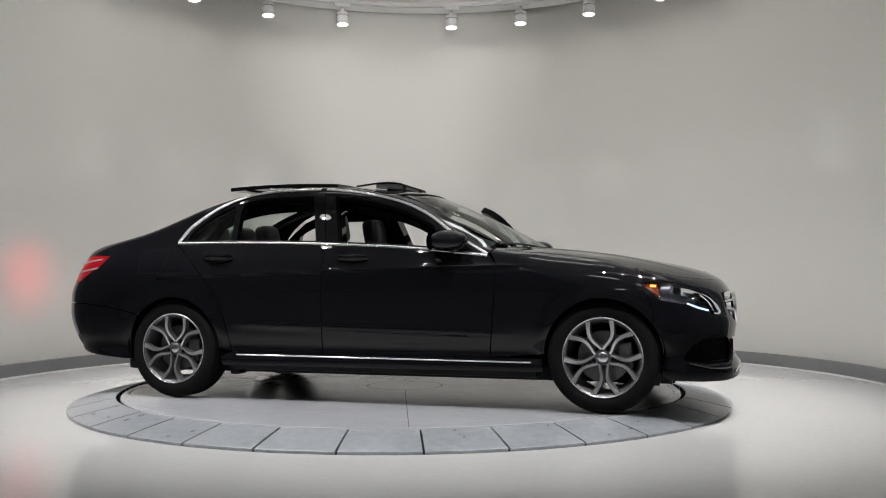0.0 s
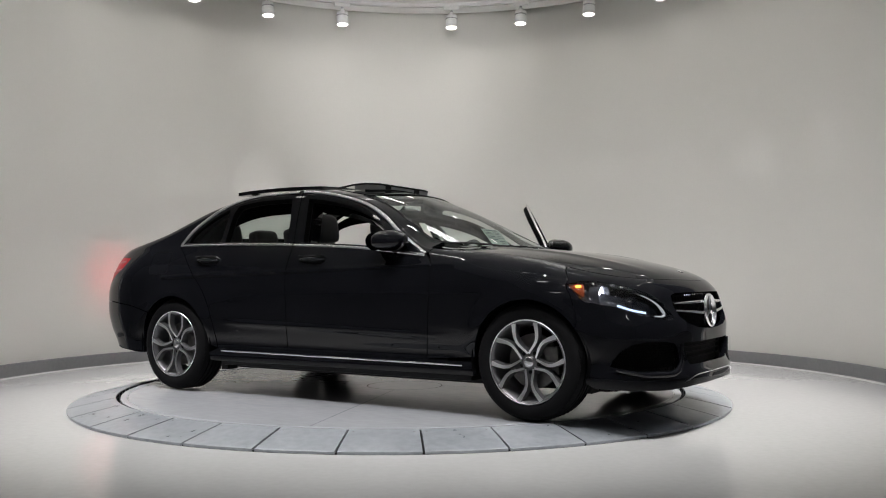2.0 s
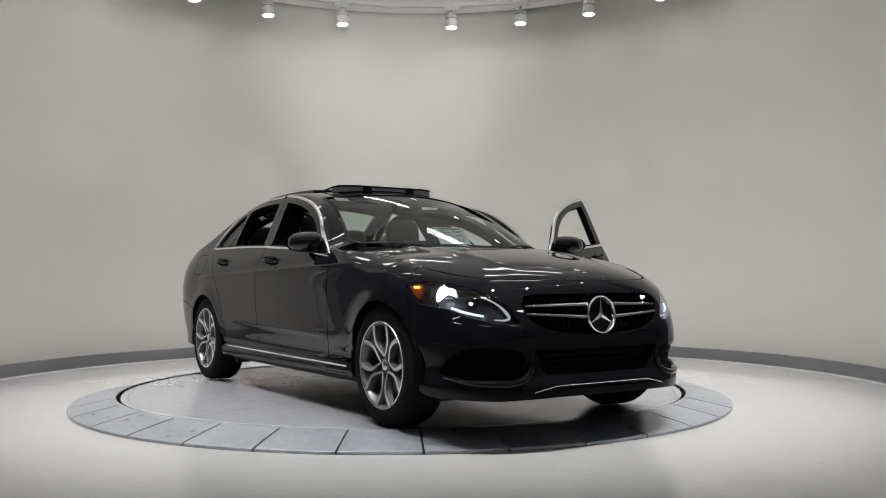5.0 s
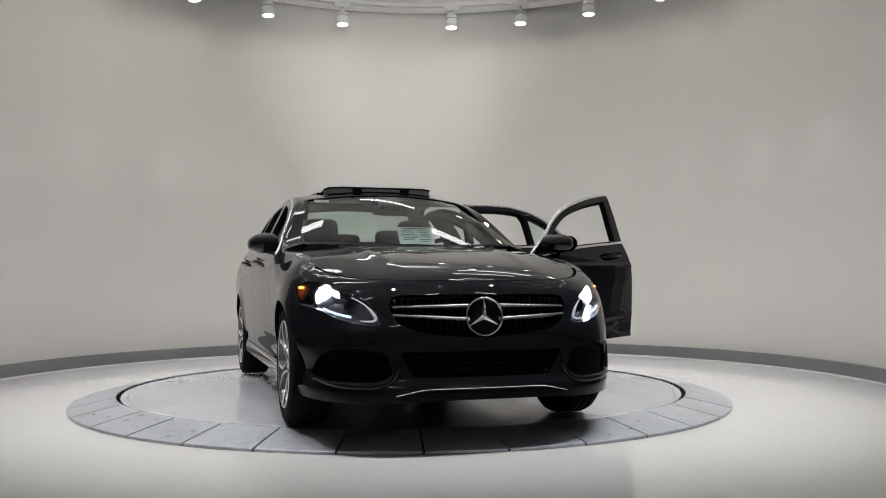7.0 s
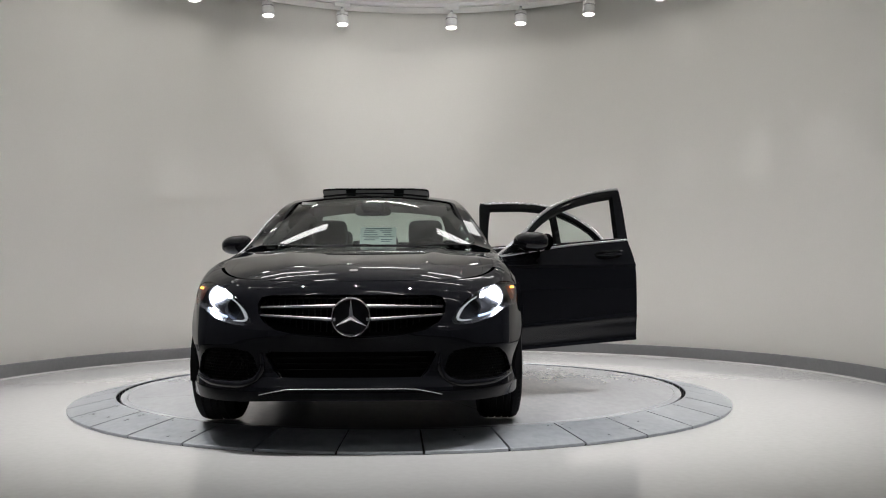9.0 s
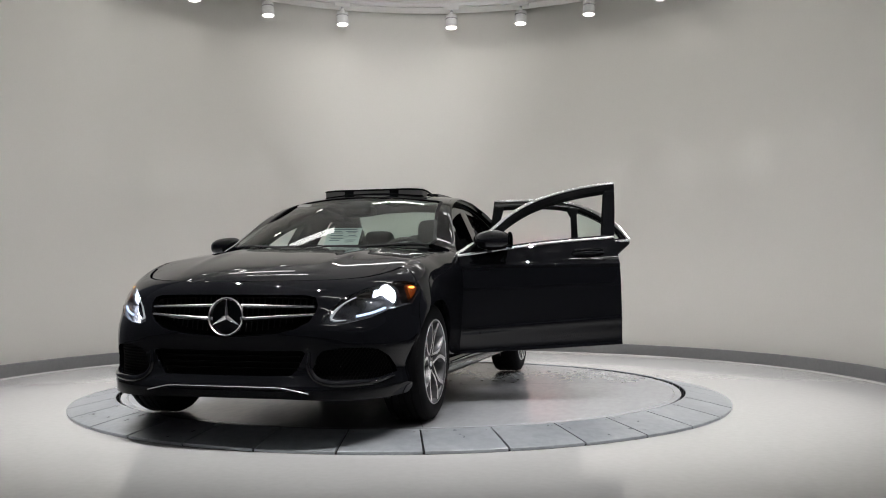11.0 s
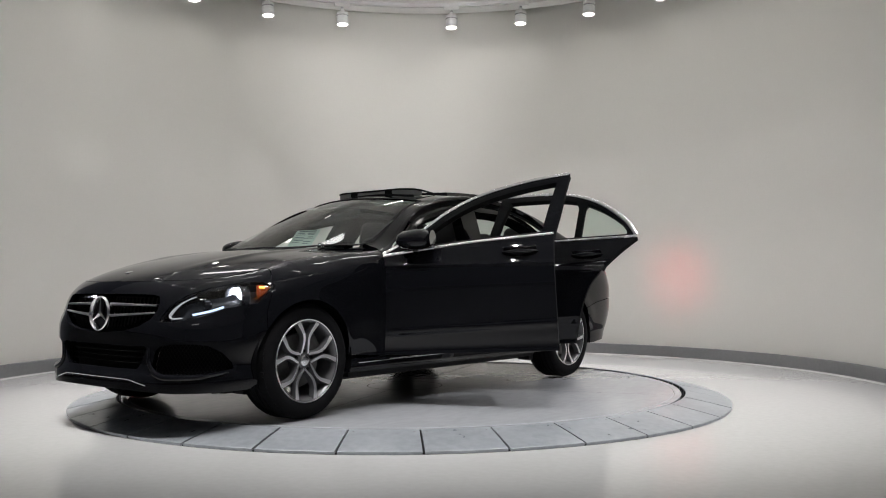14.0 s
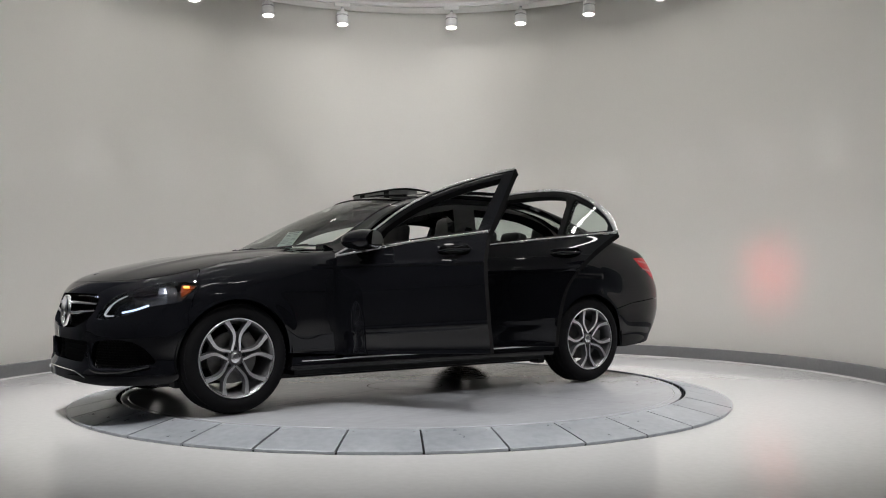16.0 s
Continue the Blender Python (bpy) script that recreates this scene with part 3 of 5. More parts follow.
def skin(name, vf, mat, parent, label="", move=None, tidy=False, rim_mat=None, rim_from=0):
    """A part from vertices and faces, smooth, with its sharp edges kept."""
    verts, faces = vf
    if move is not None:
        verts = [Vector(v) - Vector(move) for v in verts]
    me = mesh_of(name, verts, [tuple(f) for f in faces], True)
    if tidy:
        bm = bmesh.new()
        bm.from_mesh(me)
        bmesh.ops.remove_doubles(bm, verts=bm.verts, dist=0.0008)
        bmesh.ops.recalc_face_normals(bm, faces=bm.faces)
        bm.to_mesh(me)
        bm.free()
        me.polygons.foreach_set("use_smooth", [True] * len(me.polygons))
    if rim_mat:
        me.materials.append(mat)
        me.materials.append(rim_mat)
        for p in me.polygons[rim_from:]:
            p.material_index = 1
    me.set_sharp_from_angle(angle=radians(38))
    return part(name, me, mat, parent, label)
# ---- the sedan; its origin lies on the ground midway between the axles, x forward ----
CAR = tagged(new("car"), "glossy black four-door sedan with two doors wide open", "car")
WHEEL_R, ARCH_R, AXLE, HUB_Z = 0.325, 0.343, 1.42, 0.325


def arc_pts(cx, a0, a1, n=26, r=ARCH_R):
    return [(cx + r * math.cos(radians(a)), HUB_Z + r * math.sin(radians(a))) for a in np.linspace(a0, a1, n)]


def on_skin(pts):
    return [(s_at("x", x, z), z) for x, z in pts]


def top_line(a, b, n=30, drop=0.0):
    return [(s, float(TOP(s)) - drop) for s in np.linspace(a, b, n)]


# side window outline and waistline (x, z)
ARCH_LINE = dense([(-1.43, 1.036), (-1.375, 1.124), (-1.30, 1.193), (-1.18, 1.276), (-1.06, 1.331), (-0.91, 1.366), (-0.75, 1.379), (-0.45, 1.381), (-0.25, 1.362),
                   (0, 1.313), (0.17, 1.261), (0.33, 1.182), (0.48, 1.077), (0.60, 1.001), (0.735, 0.930)], 120)
WAIST = smooth_curve([(-1.45, 1.029), (-1.01, 1.026), (-0.44, 1.014), (-0.25, 1.004), (0.14, 0.984), (0.735, 0.924)])
arch_z = lambda x: float(np.interp(x, ARCH_LINE[:, 0], ARCH_LINE[:, 1]))
B_LINE = [(-0.340, 0.314), (-0.338, 0.70), (-0.336, 0.99), (-0.385, 1.18), (-0.440, 1.385)]
FRONT_EDGE = [(0.745, 0.314), (0.762, 0.50), (0.772, 0.62), (0.783, 0.78), (0.788, 0.87), (0.745, 0.924)]
REAR_EDGE = dense([(-1.437, 1.022), (-1.36, 0.965), (-1.22, 0.83), (-1.10, 0.685), (-1.03, 0.50), (-0.985, 0.314)], 20).tolist()


def shifted(pts, dx, dz=0.0):
    return [(x + dx, z + dz) for x, z in pts]


# -- lamp, grille and intake openings --
HEADLAMP = on_skin([(1.645, 0.748), (1.70, 0.766), (1.77, 0.768)]) + ys([(0.735, 0.757), (0.66, 0.735), (0.585, 0.695), (0.525, 0.640), (0.492, 0.585), (0.487, 0.562), (0.53, 0.553), (0.60, 0.560), (0.70, 0.588), (0.765, 0.628)]) + on_skin([(1.745, 0.655), (1.69, 0.705)])
GRILLE = [(F_END + 0.03, 0.703)] + ys([(0.20, 0.703), (0.40, 0.700), (0.445, 0.690), (0.462, 0.655), (0.455, 0.61), (0.425, 0.568), (0.36, 0.532), (0.24, 0.506), (0.10, 0.496)]) + [(F_END + 0.03, 0.494)]
LOWER = [(F_END + 0.03, 0.428)] + ys([(0.30, 0.428), (0.40, 0.430), (0.415, 0.415), (0.375, 0.335), (0.345, 0.306), (0.20, 0.304)]) + [(F_END + 0.03, 0.304)]
INTAKE = ys([(0.475, 0.405), (0.50, 0.428), (0.58, 0.441), (0.68, 0.442), (0.735, 0.432), (0.775, 0.395), (0.795, 0.345), (0.800, 0.315), (0.73, 0.290), (0.60, 0.278), (0.50, 0.285), (0.455, 0.302), (0.452, 0.33)])
TAILLAMP = [(s_at("x", -1.965, 0.948), 0.948), (s_at("x", -2.02, 0.885), 0.885), (s_at("x", -2.12, 0.83), 0.83), (s_at("x", -2.235, 0.772), 0.772), (s_tail(0.70, 0.765), 0.765), (s_tail(0.50, 0.775), 0.775),
            (s_tail(0.46, 0.80), 0.80), (s_tail(0.46, 0.89), 0.89), (s_tail(0.52, 0.925), 0.925), (s_tail(0.70, 0.945), 0.945), (s_at("x", -2.12, 0.956), 0.956)]

CUT = [(1.709, 0.5265), (1.703, 0.60), (1.668, 0.70), (1.640, 0.745), (1.650, 0.772)]
FENDER = [(0.752, 0.314)] + on_skin(arc_pts(AXLE, 178, 35)) + on_skin(CUT) + top_line(1.66, 0.765, 40) + [(0.755, 0.94), (0.795, 0.875), (0.790, 0.78), (0.779, 0.62), (0.769, 0.50)]
BUMPER = on_skin(shifted(CUT, 0.003)) + top_line(1.667, F_END, 40, 0.002) + [(F_END, 0.50), (F_END, 0.195)] + ys([(0.3, 0.195), (0.6, 0.185), (0.75, 0.19)]) + on_skin([(1.80, 0.20), (1.755, 0.225)]) + on_skin(arc_pts(AXLE, -14, 34, 14))
R_CUT = [(-1.69, 0.551), (-1.90, 0.597), (-2.15, 0.622)]
S_SPLIT = -2.42
QUARTER = [(-1.06, float(TOP(-1.06)))] + top_line(-1.10, S_SPLIT, 40) + [(S_SPLIT, 0.64)] + on_skin(R_CUT[::-1]) + on_skin(arc_pts(-AXLE, 140, 2)) + [(-0.99, 0.314)] + shifted(REAR_EDGE[::-1], -0.006) \
    + [(-1.444, 1.03), (-1.387, 1.13), (-1.31, 1.204), (-1.187, 1.288), (-1.06, 1.343)]
R_BUMPER = on_skin(shifted(R_CUT, 0, -0.006)) + [(S_SPLIT, 0.634), (R_END, 0.634), (R_END, 0.30)] + [(s_tail(0.6, 0.30), 0.30), (s_at("x", -2.1, 0.27), 0.27)] + on_skin([(-1.80, 0.25)]) + on_skin(arc_pts(-AXLE, 192, 141, 16))
BOOT = top_line(S_SPLIT - 0.005, R_END, 14, 0.004) + [(R_END, 0.64), (S_SPLIT - 0.005, 0.64)]
SILL = [(-0.99, 0.309), (1.058, 0.309)] + [(1.062, 0.30), (1.072, 0.232), (-1.05, 0.224), (-1.066, 0.28)]
F_DOOR = B_LINE[:-1] + [(-0.432, 1.383)] + [p for p in ARCH_LINE.tolist() if p[0] > -0.42] + FRONT_EDGE[::-1]
R_DOOR = shifted(B_LINE, -0.006)[:-1] + [(-0.438, 1.385)] + [p for p in ARCH_LINE.tolist()[::-1] if p[0] < -0.45] + REAR_EDGE
F_WINDOW = [(-0.262, float(WAIST(-0.262)) + 0.014), (-0.300, 1.16), (-0.352, 1.330)] + [(x, arch_z(x) - 0.046 - 0.02 * max(0, x)) for x in np.linspace(-0.30, 0.40, 14)] + [(0.436, 1.035), (0.440, float(WAIST(0.44)) + 0.014), (0.1, float(WAIST(0.1)) + 0.014)]
R_WINDOW = [(-0.408, float(WAIST(-0.408)) + 0.014), (-0.450, 1.18), (-0.508, 1.335)] + [(x, arch_z(x) - 0.044) for x in np.linspace(-0.56, -1.0, 9)] + [(-1.020, 1.25), (-0.998, float(WAIST(-0.998)) + 0.014)]
Q_WINDOW = [(-1.040, float(WAIST(-1.04)) + 0.016), (-1.062, 1.26)] + [(x, arch_z(x) - 0.040) for x in np.linspace(-1.08, -1.33, 9)] + [(-1.362, 1.085), (-1.366, float(WAIST(-1.36)) + 0.016)]
F_HINGE, R_HINGE = (0.752, 0.850, 0.0), (-0.352, 0.858, 0.0)
F_SWING, R_SWING, RISE = 65.0, 72.5, 2.4


def handle(sign, x, z, move, parent):
    """A door pull with its bowl."""
    pts = [(x + u, float(side(x + u, z)[1]) + 0.004 + 0.030 * math.sin(math.pi * k)**0.6, z + 0.004 - 0.006 * abs(k - 0.5)) for k, u in ((j / 14, -0.105 + 0.21 * j / 14) for j in range(15))]
    pull = tube([(a, b * sign, c) for a, b, c in pts], [0.006 + 0.006 * math.sin(math.pi * j / 14) for j in range(15)], 10)
    ob = skin("handle", pull, PAINT, parent, "black door pull", move)
    path = [(x - 0.1 + 0.2 * j / 14, z + 0.0145) for j in range(15)]
    skin("handle_trim", band(side, path, 0.007, 0.036, sign), CHROME, ob, "slim chrome line", None)
    ob.children[0].data.transform(Matrix.Translation(-Vector(move)))
    rim = [(x + 0.075 * math.cos(a), z - 0.004 + 0.030 * math.sin(a)) for a in np.linspace(0, 2 * math.pi, 33)[:-1]]
    skin("handle_bowl", sheet(side, rim, (), 0.008, -0.0015, 0.002, sign), GLOSSY, parent, "", move)


def mirror(sign, move, parent):
    """A door mirror: shell, foot and glass."""
    bm = bmesh.new()
    bmesh.ops.create_uvsphere(bm, u_segments=32, v_segments=20, radius=1.0)
    for v in bm.verts:
        x, y, z = v.co
        x = x * (0.135 if x > 0 else 0.095)
        sq = lambda a, p: math.copysign(abs(a)**p, a)
        v.co = (0.485 + x, sign * (0.895 + 0.098 * sq(y, 0.70)), 1.013 + (0.064 - 0.010 * y) * sq(z, 0.8) - 0.006 * y)
    if sign < 0:
        bmesh.ops.reverse_faces(bm, faces=bm.faces)
    bmesh.ops.translate(bm, verts=bm.verts, vec=-Vector(move))
    shell = part("mirror", bm, PAINT, parent, "rounded gloss black door mirror", smooth=True)
    g, n = [], 24
    for r in (1.0,):
        g += [(0.3885, sign * (0.895 + 0.084 * r * math.cos(2 * math.pi * i / n)), 1.010 + 0.055 * r * math.sin(2 * math.pi * i / n)) for i in range(n)]
    skin("mirror_glass", (g, [tuple(range(n))]), MIRROR, shell, "silvered mirror glass", move)
    foot = tube([(0.53, sign * 0.79, 0.955), (0.52, sign * 0.82, 0.960), (0.51, sign * 0.86, 0.975)], [0.040, 0.030, 0.030], 12)
    skin("mirror_foot", foot, PLASTIC, shell, "", move)


def door(sign, front, swing):
    outline, hole, hinge = (F_DOOR, [F_WINDOW], F_HINGE) if front else (R_DOOR, [R_WINDOW, Q_WINDOW], R_HINGE)
    move = (hinge[0], sign * hinge[1], hinge[2])
    state = "wide open" if swing else "closed"
    vf = sheet(side, outline, hole, 0.0095, 0.0, 0.045, sign)
    plain = sheet(side, outline, hole, 0.0095, 0.0, 0.0, sign)
    ob = skin("front_door" if front else "rear_door", vf, PAINT, CAR, f"gloss black {'front' if front else 'rear'} door, {state}, window lowered", move, rim_mat=SEAL, rim_from=len(plain[1]))
    inner = [(x + (0.012 if x < (0.2 if front else -0.8) else -0.012), z + (0.012 if z < 0.8 else -0.004)) for x, z in outline]
    panel = sheet(side, inner, hole, 0.02, 0.05, 0.0, sign)
    skin("door_lining", (panel[0], [f[::-1] for f in panel[1]]), LEATHER, ob, "black door lining", move)
    # chrome round the glass
    if front:
        arc = [p for p in ARCH_LINE.tolist() if p[0] > -0.432]
        low = [(x, float(WAIST(x))) for x in np.linspace(-0.335, 0.735, 40)]
        width = [0.015] * len(arc)
    else:
        arc = [p for p in ARCH_LINE.tolist() if p[0] < -0.445]
        low = [(x, float(WAIST(x))) for x in np.linspace(-1.435, -0.345, 40)]
        width = [0.015 + 0.013 * max(0, min(1, (-0.95 - p[0]) / 0.4)) * (1 if p[0] > -1.40 else 0.7) for p in arc]
    skin("upper_trim", band(side, arc, [w * 1.15 for w in width], 0.009, sign), SATIN, ob, "satin chrome window surround", move)
    skin("waist_trim", band(side, low, 0.016, 0.008, sign), SATIN, ob, "chrome waist strip", move)
    seal = [(x, float(WAIST(x)) + 0.012) for x in np.linspace(low[0][0] + 0.04, low[-1][0] - (0.30 if front else 0.05), 30)]
    skin("window_seal", band(side, seal, 0.010, 0.004, sign), PLASTIC, ob, "", move)
    if not front:
        pane = skin("quarter_window", sheet(side, Q_WINDOW, (), 0.02, 0.012, 0.0, sign), TINT, ob, "green-tinted fixed quarter glass", move)
        pane.visible_shadow = False
    handle(sign, 0.0 - 0.135 if front else -1.095, 0.908 if front else 0.917, move, ob)
    if front:
        mirror(sign, move, ob)
    ob.matrix_basis = Matrix.Translation(move) @ (pose(0, 0, 0, 0, 0, -swing * sign) @ pose(0, 0, 0, 0, RISE if swing else 0, 0))
    return ob


def flanks():
    for sign in (1, -1):
        skin("front_fender", sheet(side, FENDER, (), 0.0095, 0.0, 0.025, sign), PAINT, CAR)
        skin("rear_quarter", sheet(side, QUARTER, [TAILLAMP], 0.0095, 0.0, 0.025, sign), PAINT, CAR)
        skin("sill", sheet(side, SILL, (), 0.016, 0.0, 0.05, sign), PAINT, CAR)
        skin("sill_trim", band(side, [(x, 0.294 - 0.008 * (x + 0.95) / 1.9) for x in np.linspace(-0.95, 1.0, 40)], 0.012, 0.006, sign), CHROME, CAR, "thin chrome sill strip")
        # roof rail over the doors
        x = np.linspace(-1.06, 0.755, 110)
        lo = np.interp(x, ARCH_LINE[:, 0], ARCH_LINE[:, 1]) + 0.0095
        lo[x > 0.70] = np.minimum(lo[x > 0.70], 0.958)
        rows = [side(x, lo + (TOP(x) - lo) * k) for k in np.linspace(0, 1, 6)]
        inner = rows[0] - [0, 0.05, 0]
        v = np.concatenate([inner] + rows) * [1, sign, 1]
        m = len(x)
        f = [(a * m + i, a * m + i + 1, (a + 1) * m + i + 1, (a + 1) * m + i) for a in range(6) for i in range(m - 1)]
        skin("roof_rail", (v, f if sign < 0 else [q[::-1] for q in f]), PAINT, CAR)
        # the openings' frame behind the doors
        big = [(-0.96, 0.26), (-1.02, 0.48), (-1.09, 0.70), (-1.40, 1.0), (-1.36, 1.11)] + [(a, arch_z(a) - 0.006) for a in np.linspace(-1.30, 0.60, 30)] + [(0.86, 0.95), (0.86, 0.26)]
        f_open = [(-0.24, 0.40), (-0.24, 0.99), (-0.335, 1.315)] + [(a, arch_z(a) - 0.066) for a in np.linspace(-0.28, 0.42, 12)] + [(0.58, 0.95), (0.68, 0.87), (0.66, 0.42), (0.60, 0.38)]
        r_open = [(-0.43, 0.40), (-0.43, 0.99), (-0.525, 1.32)] + [(a, arch_z(a) - 0.066) for a in np.linspace(-0.58, -1.20, 10)] + [(-1.28, 1.06), (-1.18, 0.86), (-1.02, 0.68), (-0.93, 0.48), (-0.90, 0.38)]
        skin("door_frame", sheet(side, big, [f_open, r_open], 0.016, 0.058, 0.09, sign), GLOSSY, CAR)
        # wheel wells
        for cx in (AXLE, -AXLE):
            a = np.linspace(-12, 192, 30)
            ring_ = [(cx + 0.358 * math.cos(radians(t)), HUB_Z + 0.358 * math.sin(radians(t))) for t in a]
            v = [(p, sign * 0.868 * float(TAPER(cx)), q) for p, q in ring_] + [(p, sign * 0.56, q) for p, q in ring_] + [(cx, sign * 0.56, HUB_Z)]
            n = len(a)
            f = [(i, i + 1, n + i + 1, n + i) for i in range(n - 1)] + [(n + i, n + i + 1, 2 * n) for i in range(n - 1)]
            skin("wheel_well", (v, f), NET_BLACK, CAR)


def ends():
    both = lambda *a, **k: joined(sheet(*a, sign=1, **k), sheet(*a, sign=-1, **k))
    skin("front_bumper", both(side, BUMPER, [HEADLAMP, GRILLE, LOWER, INTAKE], 0.012, 0.0, 0.03), PAINT, CAR, "black front bumper with three dark openings", tidy=True)
    skin("rear_bumper", both(side, R_BUMPER, (), 0.02, 0.0, 0.03), PAINT, CAR, tidy=True)
    skin("boot_lid", joined(both(side, BOOT, [TAILLAMP], 0.02, 0.0, 0.02), sheet(deck, [(-1.80, -0.62), (-1.80, 0.62)] + [(x, float(np.interp(-x, -_re[:, 0][::-1], _re[:, 1][::-1])) * 0.90) for x in np.linspace(-1.84, -2.27, 14)] +
         [(-2.318, 0.3), (-2.322, 0), (-2.318, -0.3)] + [(x, -float(np.interp(-x, -_re[:, 0][::-1], _re[:, 1][::-1])) * 0.90) for x in np.linspace(-2.27, -1.84, 14)], (), 0.02, 0.0, 0.02, away=(0, 0, 1))), PAINT, CAR)
    # bonnet and the tops of the fenders
    ed = lambda x, k: float(np.interp(x, _e[:, 0], _e[:, 1])) * k
    xx = np.linspace(0.715, 2.03, 34)

    def reach(x):
        """The bonnet's share of the width: its joint runs outward to the lamps."""
        k = np.clip((x - 1.50) / 0.36, 0, 1)
        return 0.90 + 0.102 * k * k * (3 - 2 * k)
    nose = [(float(np.interp(-abs(y), -_e[450:, 1], _e[450:, 0])) + 0.001, y) for y in np.linspace(0.62, -0.62, 33)]
    right_, left_ = [(x, ed(x, reach(x))) for x in xx if x < 1.93], [(x, -ed(x, reach(x))) for x in xx[::-1] if x < 1.93]
    back = [(0.70, -0.71), (0.77, -0.58), (0.84, -0.40), (0.885, -0.2), (0.90, 0), (0.885, 0.2), (0.84, 0.40), (0.77, 0.58), (0.70, 0.71)]
    skin("bonnet", sheet(hood, right_ + nose + left_ + back, (), 0.016, 0.0, 0.02, away=(0, 0, 1)), PAINT, CAR, "long gloss black bonnet with soft creases")
    for sign in (1, -1):
        x = np.linspace(0.70, 1.86, 80)
        k0 = reach(x)
        rows = [hood(x, np.interp(x, _e[:, 0], _e[:, 1]) * k * sign) for k in (k0 - 0.06, k0 - 0.005, k0 + 0.0012, k0 + (1 - k0) * 0.3, k0 + (1 - k0) * 0.55, k0 + (1 - k0) * 0.8, np.maximum(1.0, k0 + 0.004))]
        rows[0][:, 2] -= 0.03
        rows[1][:, 2] -= 0.022
        m = len(x)
        f = [(a * m + i, a * m + i + 1, (a + 1) * m + i + 1, (a + 1) * m + i) for a in range(6) for i in range(m - 1)]
        skin("fender_top", (np.concatenate(rows), f if sign > 0 else [q[::-1] for q in f]), PAINT, CAR)
        x = np.linspace(-1.70, -2.315, 50)
        e = np.interp(-x, -_re[:, 0][::-1], _re[:, 1][::-1])
        rows = [deck(x, e * k * sign) for k in (0.88, 0.91, 0.955, 1.0)]
        rows[0][:, 2] -= 0.02
        m = len(x)
        f = [(a * m + i, a * m + i + 1, (a + 1) * m + i + 1, (a + 1) * m + i) for a in range(3) for i in range(m - 1)]
        skin("boot_edge", (np.concatenate(rows), f if sign < 0 else [q[::-1] for q in f]), PAINT, CAR)
    # slam panel between bonnet and grille
    y = np.linspace(-0.62, 0.62, 60)
    s_ = np.array([s_at("y", abs(float(q)), 0.765) for q in y])
    rows = []
    for h, pull in ((0.762, 0.004), (0.764, 0.018), (0.760, 0.07)):
        p = side(s_, np.full(60, 0.768))
        p[:, 1] = y
        p[:, 0] -= pull
        p[:, 2] = h
        rows.append(p)
    skin("bonnet_seal", (np.concatenate(rows), [(a * 60 + i, a * 60 + i + 1, (a + 1) * 60 + i + 1, (a + 1) * 60 + i) for a in range(2) for i in range(59)]), PAINT, CAR)


WS_BASE = [(1.0 - 0.285 * (abs(y) / 0.765)**2.4, y) for y in np.linspace(0.66, -0.66, 23)]
WS = [(0.690, 0.690)] + WS_BASE + [(0.690, -0.690), (0.50, -0.645), (0.30, -0.602), (0.045, -0.553)] + [(0.165 - 0.135 * (abs(y) / 0.57)**2.2, y) for y in np.linspace(-0.51, 0.51, 15)] + [(0.045, 0.553), (0.30, 0.602), (0.50, 0.645)]
RW = [(-1.12, 0.50)] + [(-1.085 - 0.035 * (abs(y) / 0.5)**2, y) for y in np.linspace(0.42, -0.42, 9)] + [(-1.12, -0.50), (-1.40, -0.565), (-1.64, -0.605)] + [(-1.765 + 0.10 * (abs(y) / 0.6)**2, y) for y in np.linspace(-0.55, 0.55, 11)] + [(-1.64, 0.605), (-1.40, 0.565)]
SUN = [(-0.03, 0.36), (-0.055, 0.385), (-0.43, 0.40), (-0.45, 0.38), (-0.45, -0.38), (-0.43, -0.40), (-0.055, -0.385), (-0.03, -0.36)]


